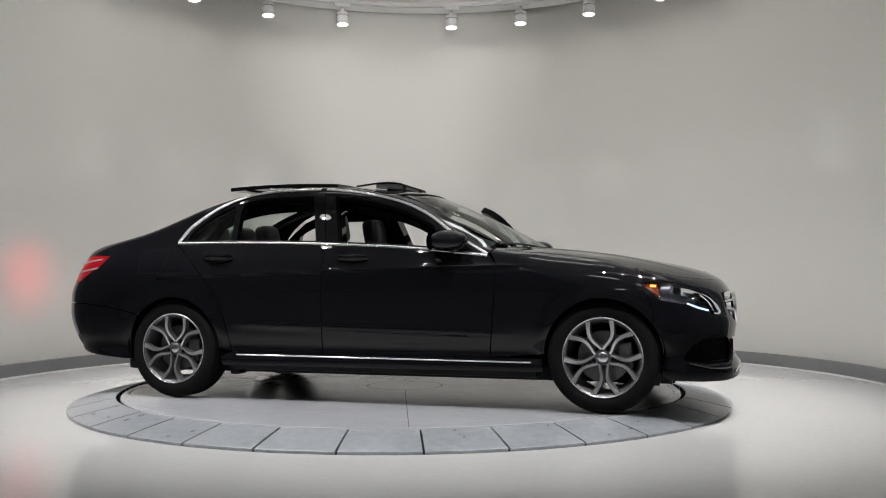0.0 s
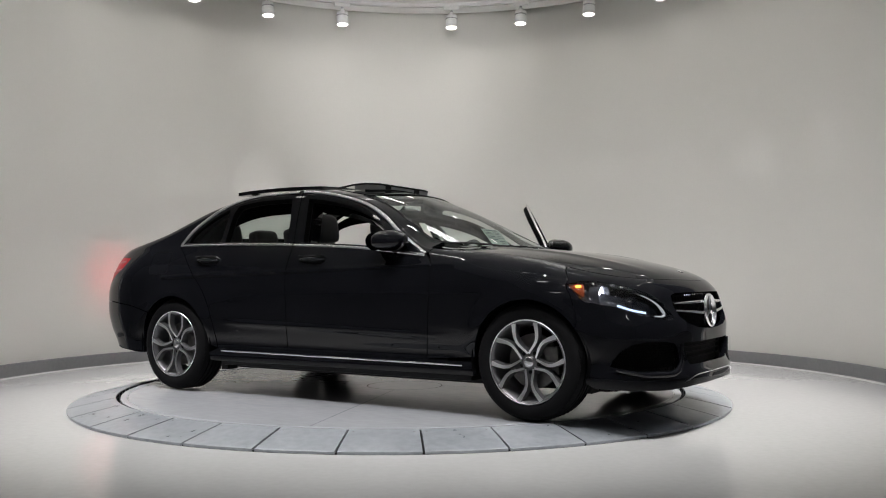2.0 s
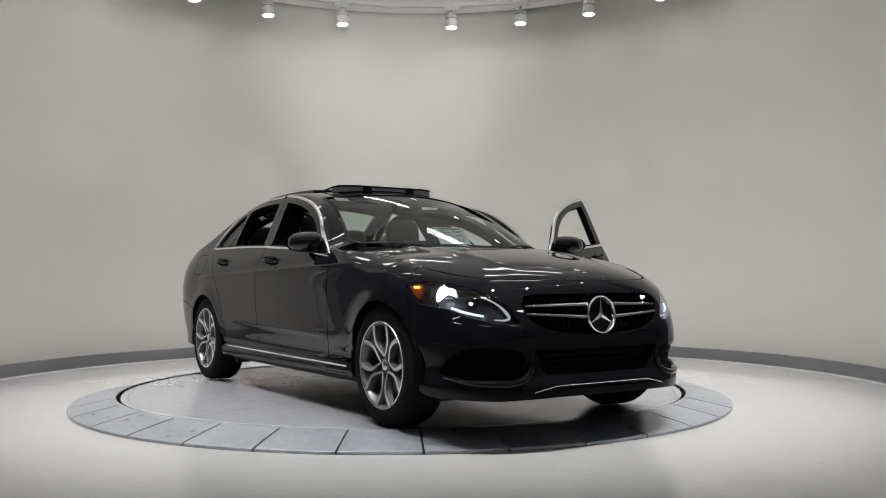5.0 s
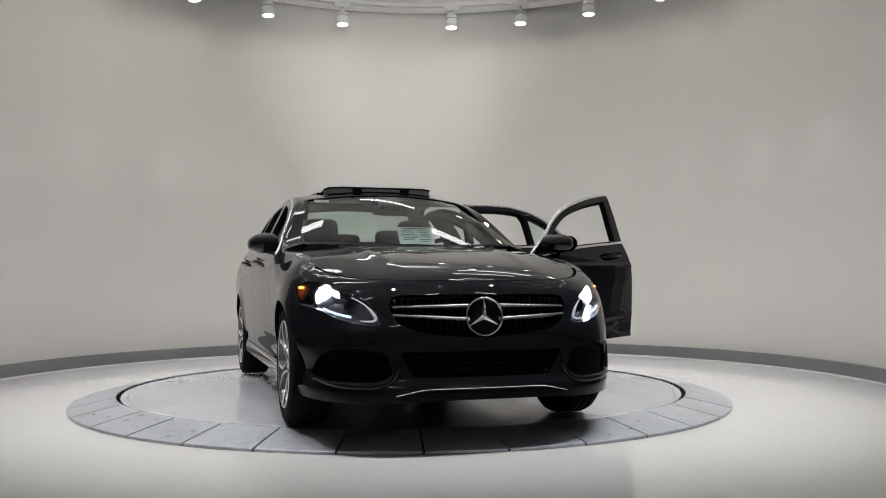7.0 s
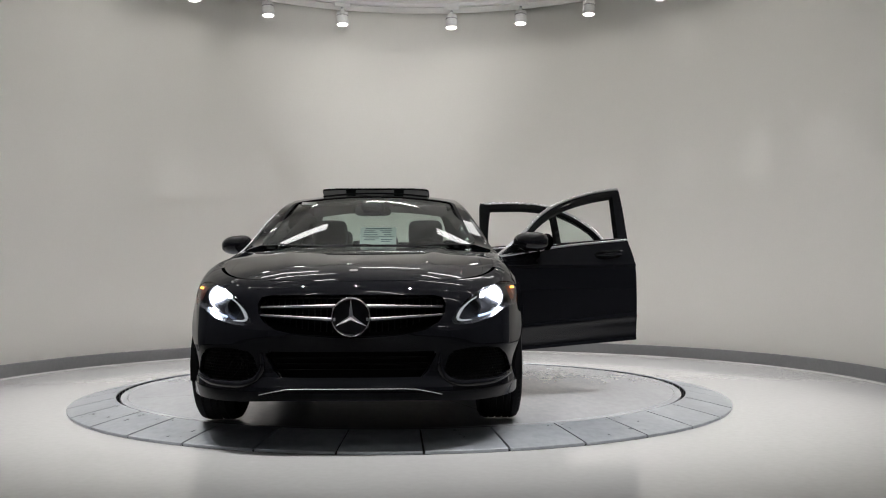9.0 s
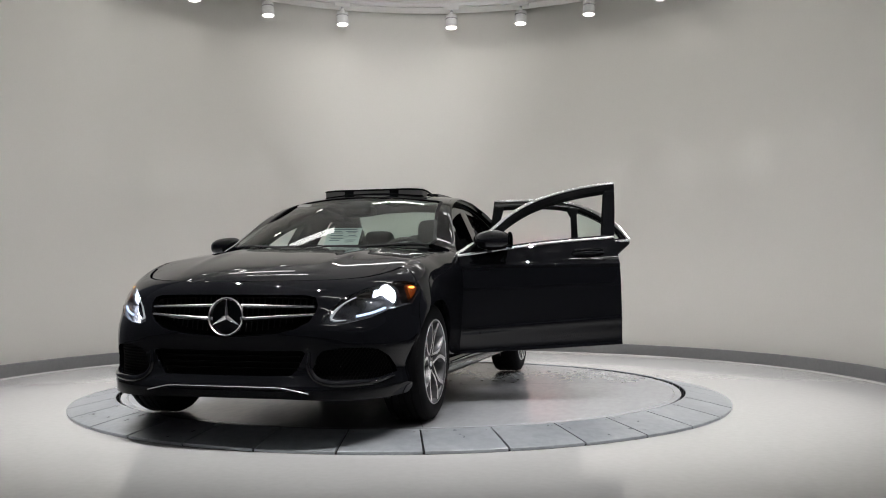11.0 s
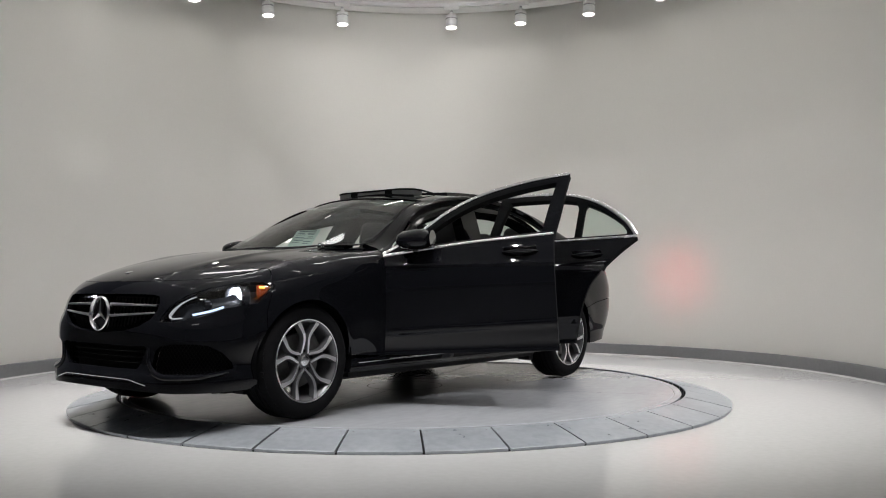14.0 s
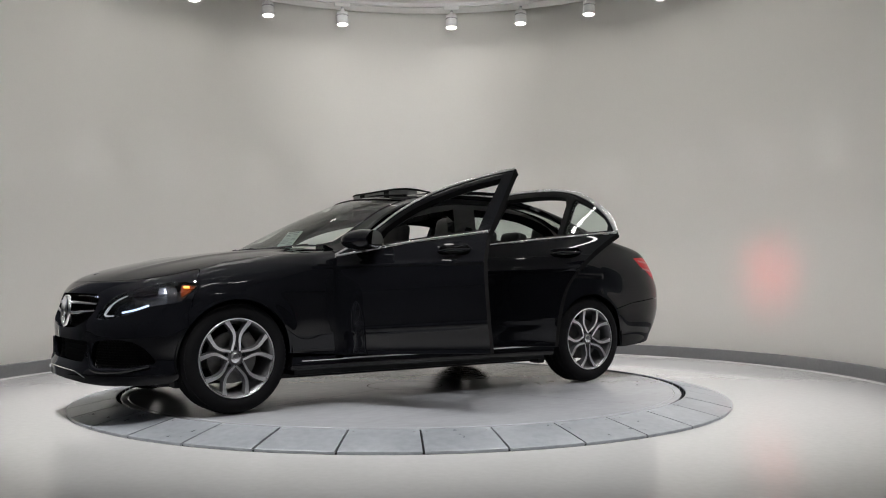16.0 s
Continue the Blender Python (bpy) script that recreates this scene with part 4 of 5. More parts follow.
def top():
    ed = lambda x: float(np.interp(x, _s, _e[:, 1]))
    xx = np.linspace(-1.80, 0.75, 60)
    rim = [(x, ed(x) * 0.998) for x in xx] + [(0.735, 0.775)] + [(x - 0.05, y) for x, y in WS_BASE] + [(0.735, -0.775)] + [(x, -ed(x) * 0.998) for x in xx[::-1]]
    skin("roof", sheet(roof, rim, [WS, RW, SUN], 0.016, 0.0, 0.03, away=(0, 0, 1)), PAINT, CAR, "black roof with an open sliding sunroof")
    lining = [(x, ed(x) * 0.96) for x in xx if -1.5 < x < 0.25] + [(x, -ed(x) * 0.96) for x in xx[::-1] if -1.5 < x < 0.25]
    v, f = sheet(roof, lining, [WS, RW, SUN], 0.03, 0.035, 0.0, away=(0, 0, 1))
    skin("headliner", (v, [q[::-1] for q in f]), CLOTH, CAR, "dark fabric headliner")
    for nm, poly, m, lab in (("windscreen", WS, SCREEN, "clear slightly green windscreen"), ("rear_window", RW, TINT, "green-tinted rear window")):
        pane = skin(nm, sheet(screen if nm == "windscreen" else roof, poly, (), 0.02, 0.004, 0.0, away=(0, 0, 1)), m, CAR, lab)
        pane.visible_shadow = False
    edge = np.array(WS + WS[:1])
    path = dense(edge[:, :], 160)
    path = path + (np.array([0.33, 0.0]) - path) * [0.016, 0.020]
    skin("windscreen_seal", band(roof, path, 0.022, 0.001, away=(0, 0, 1)), PLASTIC, CAR)
    # sunroof pane slid back over the roof
    y = np.linspace(-0.40, 0.40, 13)
    x = np.linspace(-1.27, -0.44, 16)
    X, Y = np.meshgrid(x, y, indexing="ij")
    Z = 1.452 - 0.012 * (Y / 0.40)**2 + 0.012 * (1 - ((X + 0.85) / 0.42)**2)
    topv = np.stack([X, Y, Z], -1).reshape(-1, 3)
    v = np.concatenate([topv, topv - [0, 0, 0.026]])
    a, b, k = 16, 13, 16 * 13
    f = [(i * b + j, i * b + j + 1, (i + 1) * b + j + 1, (i + 1) * b + j) for i in range(a - 1) for j in range(b - 1)]
    f = [q[::-1] for q in f] + [tuple(k + i for i in q) for q in f]
    ringi = [i * b for i in range(a)] + [(a - 1) * b + j for j in range(1, b)] + [i * b + b - 1 for i in range(a - 2, -1, -1)] + [j for j in range(b - 2, 0, -1)]
    f += [(ringi[i], ringi[(i + 1) % len(ringi)], k + ringi[(i + 1) % len(ringi)], k + ringi[i]) for i in range(len(ringi))]
    pane = skin("sunroof_pane", (v, f), GLOSSY, CAR, "dark sunroof pane slid back and raised", tidy=True)
    for sign in (1, -1):
        skin("sunroof_arm", tube([(-1.0, sign * 0.37, 1.40), (-1.16, sign * 0.37, 1.425)], 0.008, 8), PLASTIC, pane)
        skin("sunroof_arm", tube([(-0.55, sign * 0.37, 1.415), (-0.60, sign * 0.37, 1.435)], 0.008, 8), PLASTIC, pane)
    # raised wind deflector with its net
    hoop = [(-0.30, -0.392, 1.420), (-0.16, -0.390, 1.436), (-0.08, -0.378, 1.440), (-0.045, -0.34, 1.440)] + [(-0.03, yy, 1.442) for yy in np.linspace(-0.28, 0.28, 9)] + [(-0.045, 0.34, 1.440), (-0.08, 0.378, 1.440), (-0.16, 0.390, 1.436), (-0.30, 0.392, 1.420)]
    bar = skin("wind_deflector", tube(hoop, 0.0065, 8), PLASTIC, CAR, "raised black sunroof wind deflector")
    low = [(x_, y_, float(roof(x_, y_)[2]) + 0.004) for x_, y_, _ in hoop]
    skin("deflector_foot", tube(low[2:-2], 0.006, 8), PLASTIC, bar)
    n = len(hoop)
    for i0, i1, m in ((1, 5, MESH_NET), (5, 6, PLASTIC), (6, 10, MESH_NET), (10, 11, PLASTIC), (11, n - 2, MESH_NET)):
        seg = range(i0, i1 + 1)
        v = [hoop[i] for i in seg] + [low[i] for i in seg]
        q = len(list(seg))
        skin("deflector_net", (v, [(i, i + 1, q + i + 1, q + i) for i in range(q - 1)]), m, bar)


flanks()
ends()
top()
for side_sign in (1, -1):
    door(side_sign, True, F_SWING if side_sign > 0 else 0)
    door(side_sign, False, R_SWING if side_sign > 0 else 0)
# ---- wheels ----
def wheel(x, sign):
    """One wheel: tyre, rim with five split spokes, brake disc. Built at its hub, its face to +y."""
    R, w = WHEEL_R, 0.112
    prof = [(0.222, -w + 0.012), (0.235, -w + 0.002), (0.265, -w - 0.004), (0.295, -w + 0.002), (0.312, -w + 0.016), (0.3215, -w + 0.030)]
    tread = []
    for y0 in (-0.055, -0.018, 0.018, 0.055):
        tread += [(R, y0 - 0.006), (R - 0.008, y0 - 0.004), (R - 0.008, y0 + 0.004), (R, y0 + 0.006)]
    prof = prof + tread + [(r, -y) for r, y in prof[::-1]]
    v, f = lathe([(r, z) for r, z in prof], 72)
    turn = pose(0, 0, 0, -90)
    tyre_v = [turn @ Vector(p) for p in v]
    tyre = skin("wheel", (tyre_v, f), RUBBER, CAR, "wheel with a black tyre and a five-split-spoke alloy rim", tidy=True)
    # tread blocks at the shoulders
    bv, bf = [], []
    for i in range(72):
        a = 2 * math.pi * i / 72
        for s_ in (1, -1):
            k = len(bv)
            for da, r, y in ((-0.032, R - 0.012, 0.100), (0.018, R - 0.012, 0.100), (0.032, R + 0.0015, 0.066), (-0.018, R + 0.0015, 0.066)):
                bv.append((r * math.sin(a + da), s_ * y, r * math.cos(a + da)))
            for da, r, y in ((-0.032, R - 0.020, 0.098), (0.018, R - 0.020, 0.098), (0.032, R - 0.010, 0.064), (-0.018, R - 0.010, 0.064)):
                bv.append((r * math.sin(a + da), s_ * y, r * math.cos(a + da)))
            bf += [tuple(k + j for j in q) for q in ((0, 1, 2, 3), (0, 4, 5, 1), (1, 5, 6, 2), (2, 6, 7, 3), (3, 7, 4, 0))]
    tagged(part("tread", mesh_of("tread", bv, bf), RUBBER, tyre), kind="stuff")
    barrel = [(0.2325, 0.104), (0.2345, 0.110), (0.231, 0.113), (0.222, 0.108), (0.214, 0.100), (0.206, 0.060), (0.195, -0.02), (0.200, -0.095), (0.226, -0.108)]
    v, f = lathe(barrel, 72)
    rim = skin("rim", ([turn @ Vector(p) for p in v], f), RIM_DARK, tyre, "grey rim barrel", tidy=True)
    v, f = lathe([(0.2335, 0.1105), (0.231, 0.1140), (0.228, 0.1136), (0.2262, 0.112)], 72)
    skin("rim_lip", ([turn @ Vector(p) for p in v], f), RIM_FACE, rim, "bright machined lip")
    # spokes: five petals of two limbs each
    path = [(0.046, 4.0, 0.086), (0.060, 13.5, 0.089), (0.080, 22.0, 0.093), (0.102, 26.8, 0.097), (0.127, 28.2, 0.100), (0.153, 26.4, 0.103), (0.180, 22.6, 0.106), (0.204, 19.4, 0.108), (0.2235, 17.6, 0.109)]
    widths = [0.011, 0.012, 0.0135, 0.015, 0.0165, 0.018, 0.020, 0.023, 0.028]
    for i in range(5):
        mid = 90 + 72 * i
        for limb in (1, -1):
            pts = [(r * math.cos(radians(mid + limb * a)), r * math.sin(radians(mid + limb * a)), h) for r, a, h in path]
            cols = []
            for j, p in enumerate(pts):
                q, o = pts[min(j + 1, len(pts) - 1)], pts[max(j - 1, 0)]
                d = Vector((q[0] - o[0], q[1] - o[1], 0)).normalized()
                n = Vector((-d.y, d.x, 0))
                c, hw = Vector(p), widths[j] * 0.52
                cols.append([c - n * (hw + 0.006) - Vector((0, 0, 0.034)), c - n * (hw + 0.001) - Vector((0, 0, 0.003)), c - n * hw, c + n * hw, c + n * (hw + 0.001) - Vector((0, 0, 0.003)), c + n * (hw + 0.006) - Vector((0, 0, 0.034))])
            flat = [(q.x, q.z, q.y) for c in cols for q in c]       # the wheel's face looks along y
            m = len(cols)
            skirt_f = [(6 * j + k, 6 * j + k + 1, 6 * j + 7 + k, 6 * j + 6 + k) for j in range(m - 1) for k in (0, 1, 3, 4)]
            face_f = [(6 * j + 2, 6 * j + 3, 6 * j + 9, 6 * j + 8) for j in range(m - 1)]
            me = mesh_of("spoke", flat, skirt_f + face_f, True)
            me.materials.append(RIM_DARK)
            me.materials.append(RIM_FACE)
            for p in me.polygons[len(skirt_f):]:
                p.material_index = 1
            me.set_sharp_from_angle(angle=radians(30))
            part("spoke", me, RIM_FACE, rim)
    v, f = lathe([(0.0, 0.088), (0.030, 0.088), (0.034, 0.085), (0.036, 0.080), (0.066, 0.072), (0.074, 0.060), (0.076, 0.02)], 48)
    skin("hub", ([turn @ Vector(p) for p in v], f), RIM_DARK, rim, tidy=True)
    v, f = lathe([(0.0, 0.0925), (0.020, 0.092), (0.027, 0.090), (0.030, 0.087)], 40)
    skin("centre_cap", ([turn @ Vector(p) for p in v], f), SATIN, rim, "silver centre cap", tidy=True)
    for i in range(5):
        a = radians(90 + 36 + 72 * i)
        v, f = lathe([(0.0, 0.080), (0.0085, 0.080), (0.0105, 0.077), (0.0105, 0.05)], 12)
        skin("wheel_bolt", ([turn @ Vector(p) + Vector((0.055 * math.cos(a), 0, 0.055 * math.sin(a))) for p in v], f), DARK, rim, tidy=True)
    v, f = lathe([(0.07, 0.030), (0.150, 0.030), (0.152, 0.026), (0.152, 0.008), (0.07, 0.008)], 60)
    disc = skin("brake_disc", ([turn @ Vector(p) for p in v], f), BRAKE, tyre, "steel brake disc", tidy=True)
    bm = bmesh.new()
    box(bm, -0.165, -0.085, -0.015, 0.058, -0.075, 0.075, 0.014)
    part("brake_caliper", bm, BRAKE, tyre)
    tyre.matrix_basis = pose(x, sign * 0.768, HUB_Z, 0, 34, 0 if sign > 0 else 180)
    return tyre


first = wheel(AXLE, 1)
for wx_, sg in ((AXLE, -1), (-AXLE, 1), (-AXLE, -1)):
    copy_thing(first, pose(wx_, sg * 0.768, HUB_Z, 0, 3 * wx_, 0 if sg > 0 else 180))


# ---- lamps ----
def box_at(m, sx, sy, sz, bevel=0.0):
    bm = bmesh.new()
    box(bm, -sx / 2, sx / 2, -sy / 2, sy / 2, -sz / 2, sz / 2, bevel)
    bm.transform(m)
    return bm


def headlamp(sign):
    lens = skin("headlamp", sheet(side, HEADLAMP, (), 0.014, 0.002, 0.0, sign), LENS, CAR, "clear lit headlamp with an amber outer corner")
    lens.visible_shadow = False
    # dark bowl behind the lens
    v, f = sheet(side, HEADLAMP, (), 0.02, 0.085, 0.0, sign)
    skin("lamp_bowl", (v, f), BOWL, lens)
    rim = np.array(HEADLAMP)
    a = side(rim[:, 0], rim[:, 1])
    n = len(rim)
    inner = a - np.array([0.06, 0.055, 0.0])
    w = np.concatenate([a, inner]) * [1, sign, 1]
    skin("lamp_wall", (w, [(i, (i + 1) % n, n + (i + 1) % n, n + i) for i in range(n)]), BOWL, lens)
    # main projector, its lit face widened to stand in for glare
    def tubular(name, x, y, z, r, depth, mat, face, yaw, parent):
        v, f = lathe([(r + 0.010, -0.01), (r + 0.010, depth), (r + 0.003, depth + 0.004), (r, depth), (r * 0.9, 0.0), (0.0, 0.0)], 32)
        spin = pose(x, sign * y, z, 0, 0, sign * yaw) @ pose(0, 0, 0, 0, 90, 0)
        ob = skin(name, ([spin @ Vector(p) for p in v], f), mat, parent, tidy=True)
        v, f = lathe([(0.0, 0.018), (r * 0.5, 0.014), (r * 0.85, 0.002)], 24)
        skin("lamp_glass", ([spin @ Vector(p) for p in v], f), face, ob, "bright white lamp")
    tubular("projector", 1.755, 0.705, 0.688, 0.060, 0.045, BOWL, BEAM, 4, lens)
    tubular("projector", 1.905, 0.605, 0.640, 0.030, 0.030, GLOSSY, GLOSSY, 4, lens)
    # row of daylight lamps under it
    pts = []
    for y, z in dense([(0.745, 0.634), (0.70, 0.612), (0.65, 0.598), (0.60, 0.588)], 16):
        p = side(s_at("y", float(y), float(z)), float(z))
        pts.append((float(p[0]) - 0.028, sign * float(p[1]), float(z)))
    skin("daylight_row", tube(pts[:13], 0.006, 8), LED, lens, "bluish white lamp row")
    # light guide along the inner edge
    g = [(0.62, 0.688), (0.575, 0.660), (0.537, 0.620), (0.520, 0.585), (0.545, 0.573), (0.59, 0.576)]
    pts = []
    for y, z in dense(g, 24):
        p = side(s_at("y", float(y), float(z)), float(z))
        pts.append((float(p[0]) - 0.022, sign * float(p[1]), float(z)))
    skin("light_guide", tube(pts, [0.0030 + 0.0050 * math.exp(-((i - 13) / 5)**2) for i in range(24)], 8), DRL, lens, "thin white light guide")
    # amber corner
    edge = on_skin([(1.662, 0.744), (1.70, 0.757), (1.728, 0.752), (1.742, 0.715), (1.742, 0.680), (1.70, 0.709)])
    am = skin("turn_lamp", sheet(side, edge, (), 0.010, 0.010, 0.02, sign), AMBER, lens, "amber corner lens")
    mid = side(s_at("x", 1.705, 0.738), 0.738)
    bulb = box_at(pose(float(mid[0]), sign * (float(mid[1]) - 0.006), 0.737, 0, 0, -sign * 32), 0.030, 0.012, 0.010, 0.004)
    part("marker_bulb", bulb, AMBER_GLOW, am, "lit amber marker")


def taillamp(sign):
    gap = [(s_tail(0.50, 0.86) + 0.048 * math.cos(a), 0.86 + 0.048 * math.sin(a)) for a in np.linspace(0, 2 * math.pi, 25)[:-1]]
    ob = skin("tail_lamp", sheet(side, TAILLAMP, [gap], 0.014, 0.001, 0.02, sign), RED_LENS, CAR, "lit red tail lamp")
    for z0, dz in ((0.925, -0.03), (0.865, -0.045)):
        path = [(s, z0 + dz * k) for k, s in zip(np.linspace(0, 1, 20), np.linspace(s_at("x", -2.03, 0.90), s_tail(0.66, 0.85), 20))]
        skin("light_bar", band(side, path, 0.014, 0.002, sign), RED_GLOW, ob, "glowing red bar")
    stop_lamp(sign, ob)


def stop_lamp(sign, parent):
    """A deep red reflector that throws its light straight back."""
    spin = pose(-2.215, sign * 0.50, 0.86, 0, -91.5, -1.5)
    v, f = lathe([(0.034, 0.19), (0.030, 0.0), (0.0, 0.0)], 24)
    cup = skin("stop_lamp", ([spin @ Vector(p) for p in v], f), PLASTIC, parent)
    v, f = lathe([(0.0, 0.004), (0.025, 0.004)], 20)
    skin("stop_glow", ([spin @ Vector(p) for p in v], f), RED_BEAM if sign > 0 else RED_GLOW, cup, "bright red lamp" if sign > 0 else "dim red lamp")


for side_sign in (1, -1):
    headlamp(side_sign)
    taillamp(side_sign)


# ---- grille, star, intakes ----
def front_trim():
    face = lambda y, z, back: (float(side(s_at("y", abs(y), z), z)[0]) - back, y, z)
    both = lambda poly, step, off: joined(sheet(side, poly, (), step, off, 0, 1), sheet(side, poly, (), step, off, 0, -1))
    fit_edge = lambda poly: [(min(s, F_END), z) for s, z in poly]
    grille = skin("grille", both(fit_edge(GRILLE), 0.02, 0.055), NET_BLACK, CAR, "black grille with two bright double louvres and a star", tidy=True)
    # vertical mesh behind the louvres
    for y in np.linspace(-0.42, 0.42, 29):
        p, q = face(y, 0.52 + 0.10 * (abs(y) / 0.42)**3, 0.046), face(y, 0.692, 0.046)
        skin("grille_rib", tube([p, q], 0.0035, 5), PLASTIC, grille)
    for z0, z1 in ((0.648, 0.642), (0.582, 0.604)):
        for sign in (1, -1):
            v = []
            ny = 16
            for k in range(ny + 1):
                y = 0.075 + (0.445 - 0.075) * k / ny
                z = z0 + (z1 - z0) * k / ny
                x = face(y, z, 0)[0]
                h = 0.0155 - 0.006 * k / ny
                for dx, dz in ((-0.045, -h * 0.8), (-0.004, -h), (0.004, -h * 0.4), (0.004, h * 0.25), (-0.002, h * 0.6), (-0.045, h)):
                    v.append((x + dx - 0.004, sign * y, z + dz))
            f = [(6 * k + j, 6 * k + (j + 1) % 6, 6 * k + 6 + (j + 1) % 6, 6 * k + 6 + j) for k in range(ny) for j in range(6)] + [tuple(range(6)), tuple(6 * ny + j for j in range(6))]
            me = mesh_of("louvre", v, f, True)
            me.materials.append(GLOSSY)
            me.materials.append(SATIN)
            for i, p in enumerate(me.polygons):
                p.material_index = 1 if i % 6 in (2, 3) and i < ny * 6 else 0
            me.set_sharp_from_angle(angle=radians(25))
            part("louvre", me, SATIN, grille, "satin silver double louvre")
    # star emblem, drawn as a plain ring with three arms
    star = Vector((2.163, 0, 0.594))
    v, f = lathe([(0.084, -0.012), (0.088, 0.008), (0.0925, 0.012), (0.097, 0.007), (0.099, -0.006), (0.095, -0.018)], 64, closed=True)
    spin = Matrix.Translation(star) @ pose(0, 0, 0, 0, 86, 0)
    ring_ = skin("emblem", ([spin @ Vector(p) for p in v], f), CHROME, grille, "chrome ring with a three-armed star", tidy=True)
    sv, sf = [(0, 0, 0.010)], []
    for i in range(3):
        a = radians(180 + 120 * i)
        k = len(sv)
        sv += [(0.090 * math.cos(a), 0.090 * math.sin(a), 0.002), (0.013 * math.cos(a + 1.047), 0.013 * math.sin(a + 1.047), 0.0), (0.013 * math.cos(a - 1.047), 0.013 * math.sin(a - 1.047), 0.0)]
        sf += [(0, k, k + 1), (0, k + 2, k)]
    me = mesh_of("star", [spin @ Vector(p) for p in sv], sf)
    part("star", me, CHROME, ring_)
    v, f = lathe([(0.0, -0.012), (0.090, -0.012)], 48)
    skin("emblem_back", ([spin @ Vector(p) for p in v], f), GLOSSY, ring_)
    # small badge on the bonnet's tip
    h = hood(1.985, 0.0)
    v, f = lathe([(0.0, 0.004), (0.018, 0.003), (0.0235, 0.0)], 24)
    skin("badge", ([pose(1.985, 0, float(h[2]), 0, 14, 0) @ Vector(p) for p in v], f), SATIN, CAR, "small round silver badge")
    low = skin("lower_grille", both(fit_edge(LOWER), 0.02, 0.06), NET_BLACK, CAR, "dark lower intake", tidy=True)
    for z in (0.335, 0.365, 0.395):
        skin("slat", tube([face(y, z, 0.045) for y in np.linspace(-0.37, 0.37, 25)], 0.005, 6), NET_BLACK, low)
    for sign in (1, -1):
        v, f = sheet(side, INTAKE, (), 0.02, 0.040, 0, sign)
        net = skin("side_intake", (v, f), NET_BLACK, CAR, "honeycomb side intake")
        # honeycomb bars
        poly = np.array(INTAKE)
        hv, hf = [], []
        cell = 0.017
        mids = []
        for i in range(-2, 32):
            for j in range(-1, 14):
                mids.append((float(poly[:, 0].min()) + cell * (i + 0.5 * (j % 2)), 0.275 + cell * 0.866 * j))
        ok = inside(INTAKE, np.array(mids))
        for (cs, cz), keep in zip(mids, ok):
            if not keep:
                continue
            k = len(hv)
            for r, off in ((cell * 0.577, 0.030), (cell * 0.43, 0.030), (cell * 0.40, 0.039)):
                for a in range(6):
                    u, z = cs + r * math.cos(radians(60 * a + 30)), cz + r * math.sin(radians(60 * a + 30))
                    p = side(u, z)
                    hv.append((float(p[0]) - off * 0.75, sign * (float(p[1]) - off * 0.5), float(p[2])))
            hf += [(k + r * 6 + a, k + r * 6 + (a + 1) % 6, k + r * 6 + 6 + (a + 1) % 6, k + r * 6 + 6 + a) for r in range(2) for a in range(6)]
        tagged(part("honeycomb", mesh_of("honeycomb", hv, hf), NET_BLACK, net), kind="stuff")
        # blade between the intakes
        path = ys([(0.435, 0.42), (0.43, 0.36), (0.47, 0.293), (0.56, 0.268), (0.70, 0.272), (0.79, 0.295)])
        skin("bumper_blade", band(side, dense(path, 30), [0.012 + 0.018 * math.sin(math.pi * k / 29) for k in range(30)], 0.012, sign), PAINT, CAR)
        path = ys([(0.02, 0.252), (0.20, 0.252), (0.30, 0.250), (0.36, 0.240), (0.44, 0.222)])
        skin("lip_trim", band(side, [(s_at("y", 0.0005, 0.252), 0.252)] + dense(path, 30).tolist(), 0.0065, 0.008, sign), CHROME, CAR, "thin chrome line along the lower lip")


front_trim()


# ---- cabin ----
def pad(name, size, m, mat, parent, bulge=0.02, bevel=0.03, label=""):
    """A soft cushion: a rounded block with a swollen face."""
    bm = bmesh.new()
    sx, sy, sz = size
    bmesh.ops.create_cube(bm, size=1)
    bmesh.ops.subdivide_edges(bm, edges=bm.edges, cuts=5, use_grid_fill=True)
    for v in bm.verts:
        x, y, z = (c * 2 for c in v.co)
        p = 5.0
        k = max(abs(x), abs(y), abs(z)) / max(1e-6, (abs(x)**p + abs(y)**p + abs(z)**p)**(1 / p))
        x, y, z = x * k, y * k, z * k
        v.co = (x * sx / 2 * (1 + bulge * (1 - y * y) * (1 - z * z)), y * sy / 2, z * sz / 2 * (1 + bulge * 2 * (1 - x * x) * (1 - y * y)))
    bm.transform(m)
    return part(name, bm, mat, parent, label, smooth=True)


def seat(y):
    base = pad("front_seat", (0.50, 0.50, 0.16), pose(-0.02, y, 0.40, 0, -8, 0), LEATHER, CAR, label="black leather front seat with a headrest")
    pad("seat_back", (0.13, 0.50, 0.62), pose(-0.31, y, 0.72, 0, -18, 0), LEATHER, base)
    for s_ in (1, -1):
        pad("bolster", (0.15, 0.09, 0.50), pose(-0.285, y + s_ * 0.215, 0.70, 0, -18, 0), LEATHER, base)
        skin("headrest_post", tube([(-0.415, y + s_ * 0.06, 1.00), (-0.455, y + s_ * 0.06, 1.09)], 0.006, 8), CHROME, base)
    pad("headrest", (0.115, 0.265, 0.20), pose(-0.465, y, 1.138, 0, -10, 0), LEATHER, base)


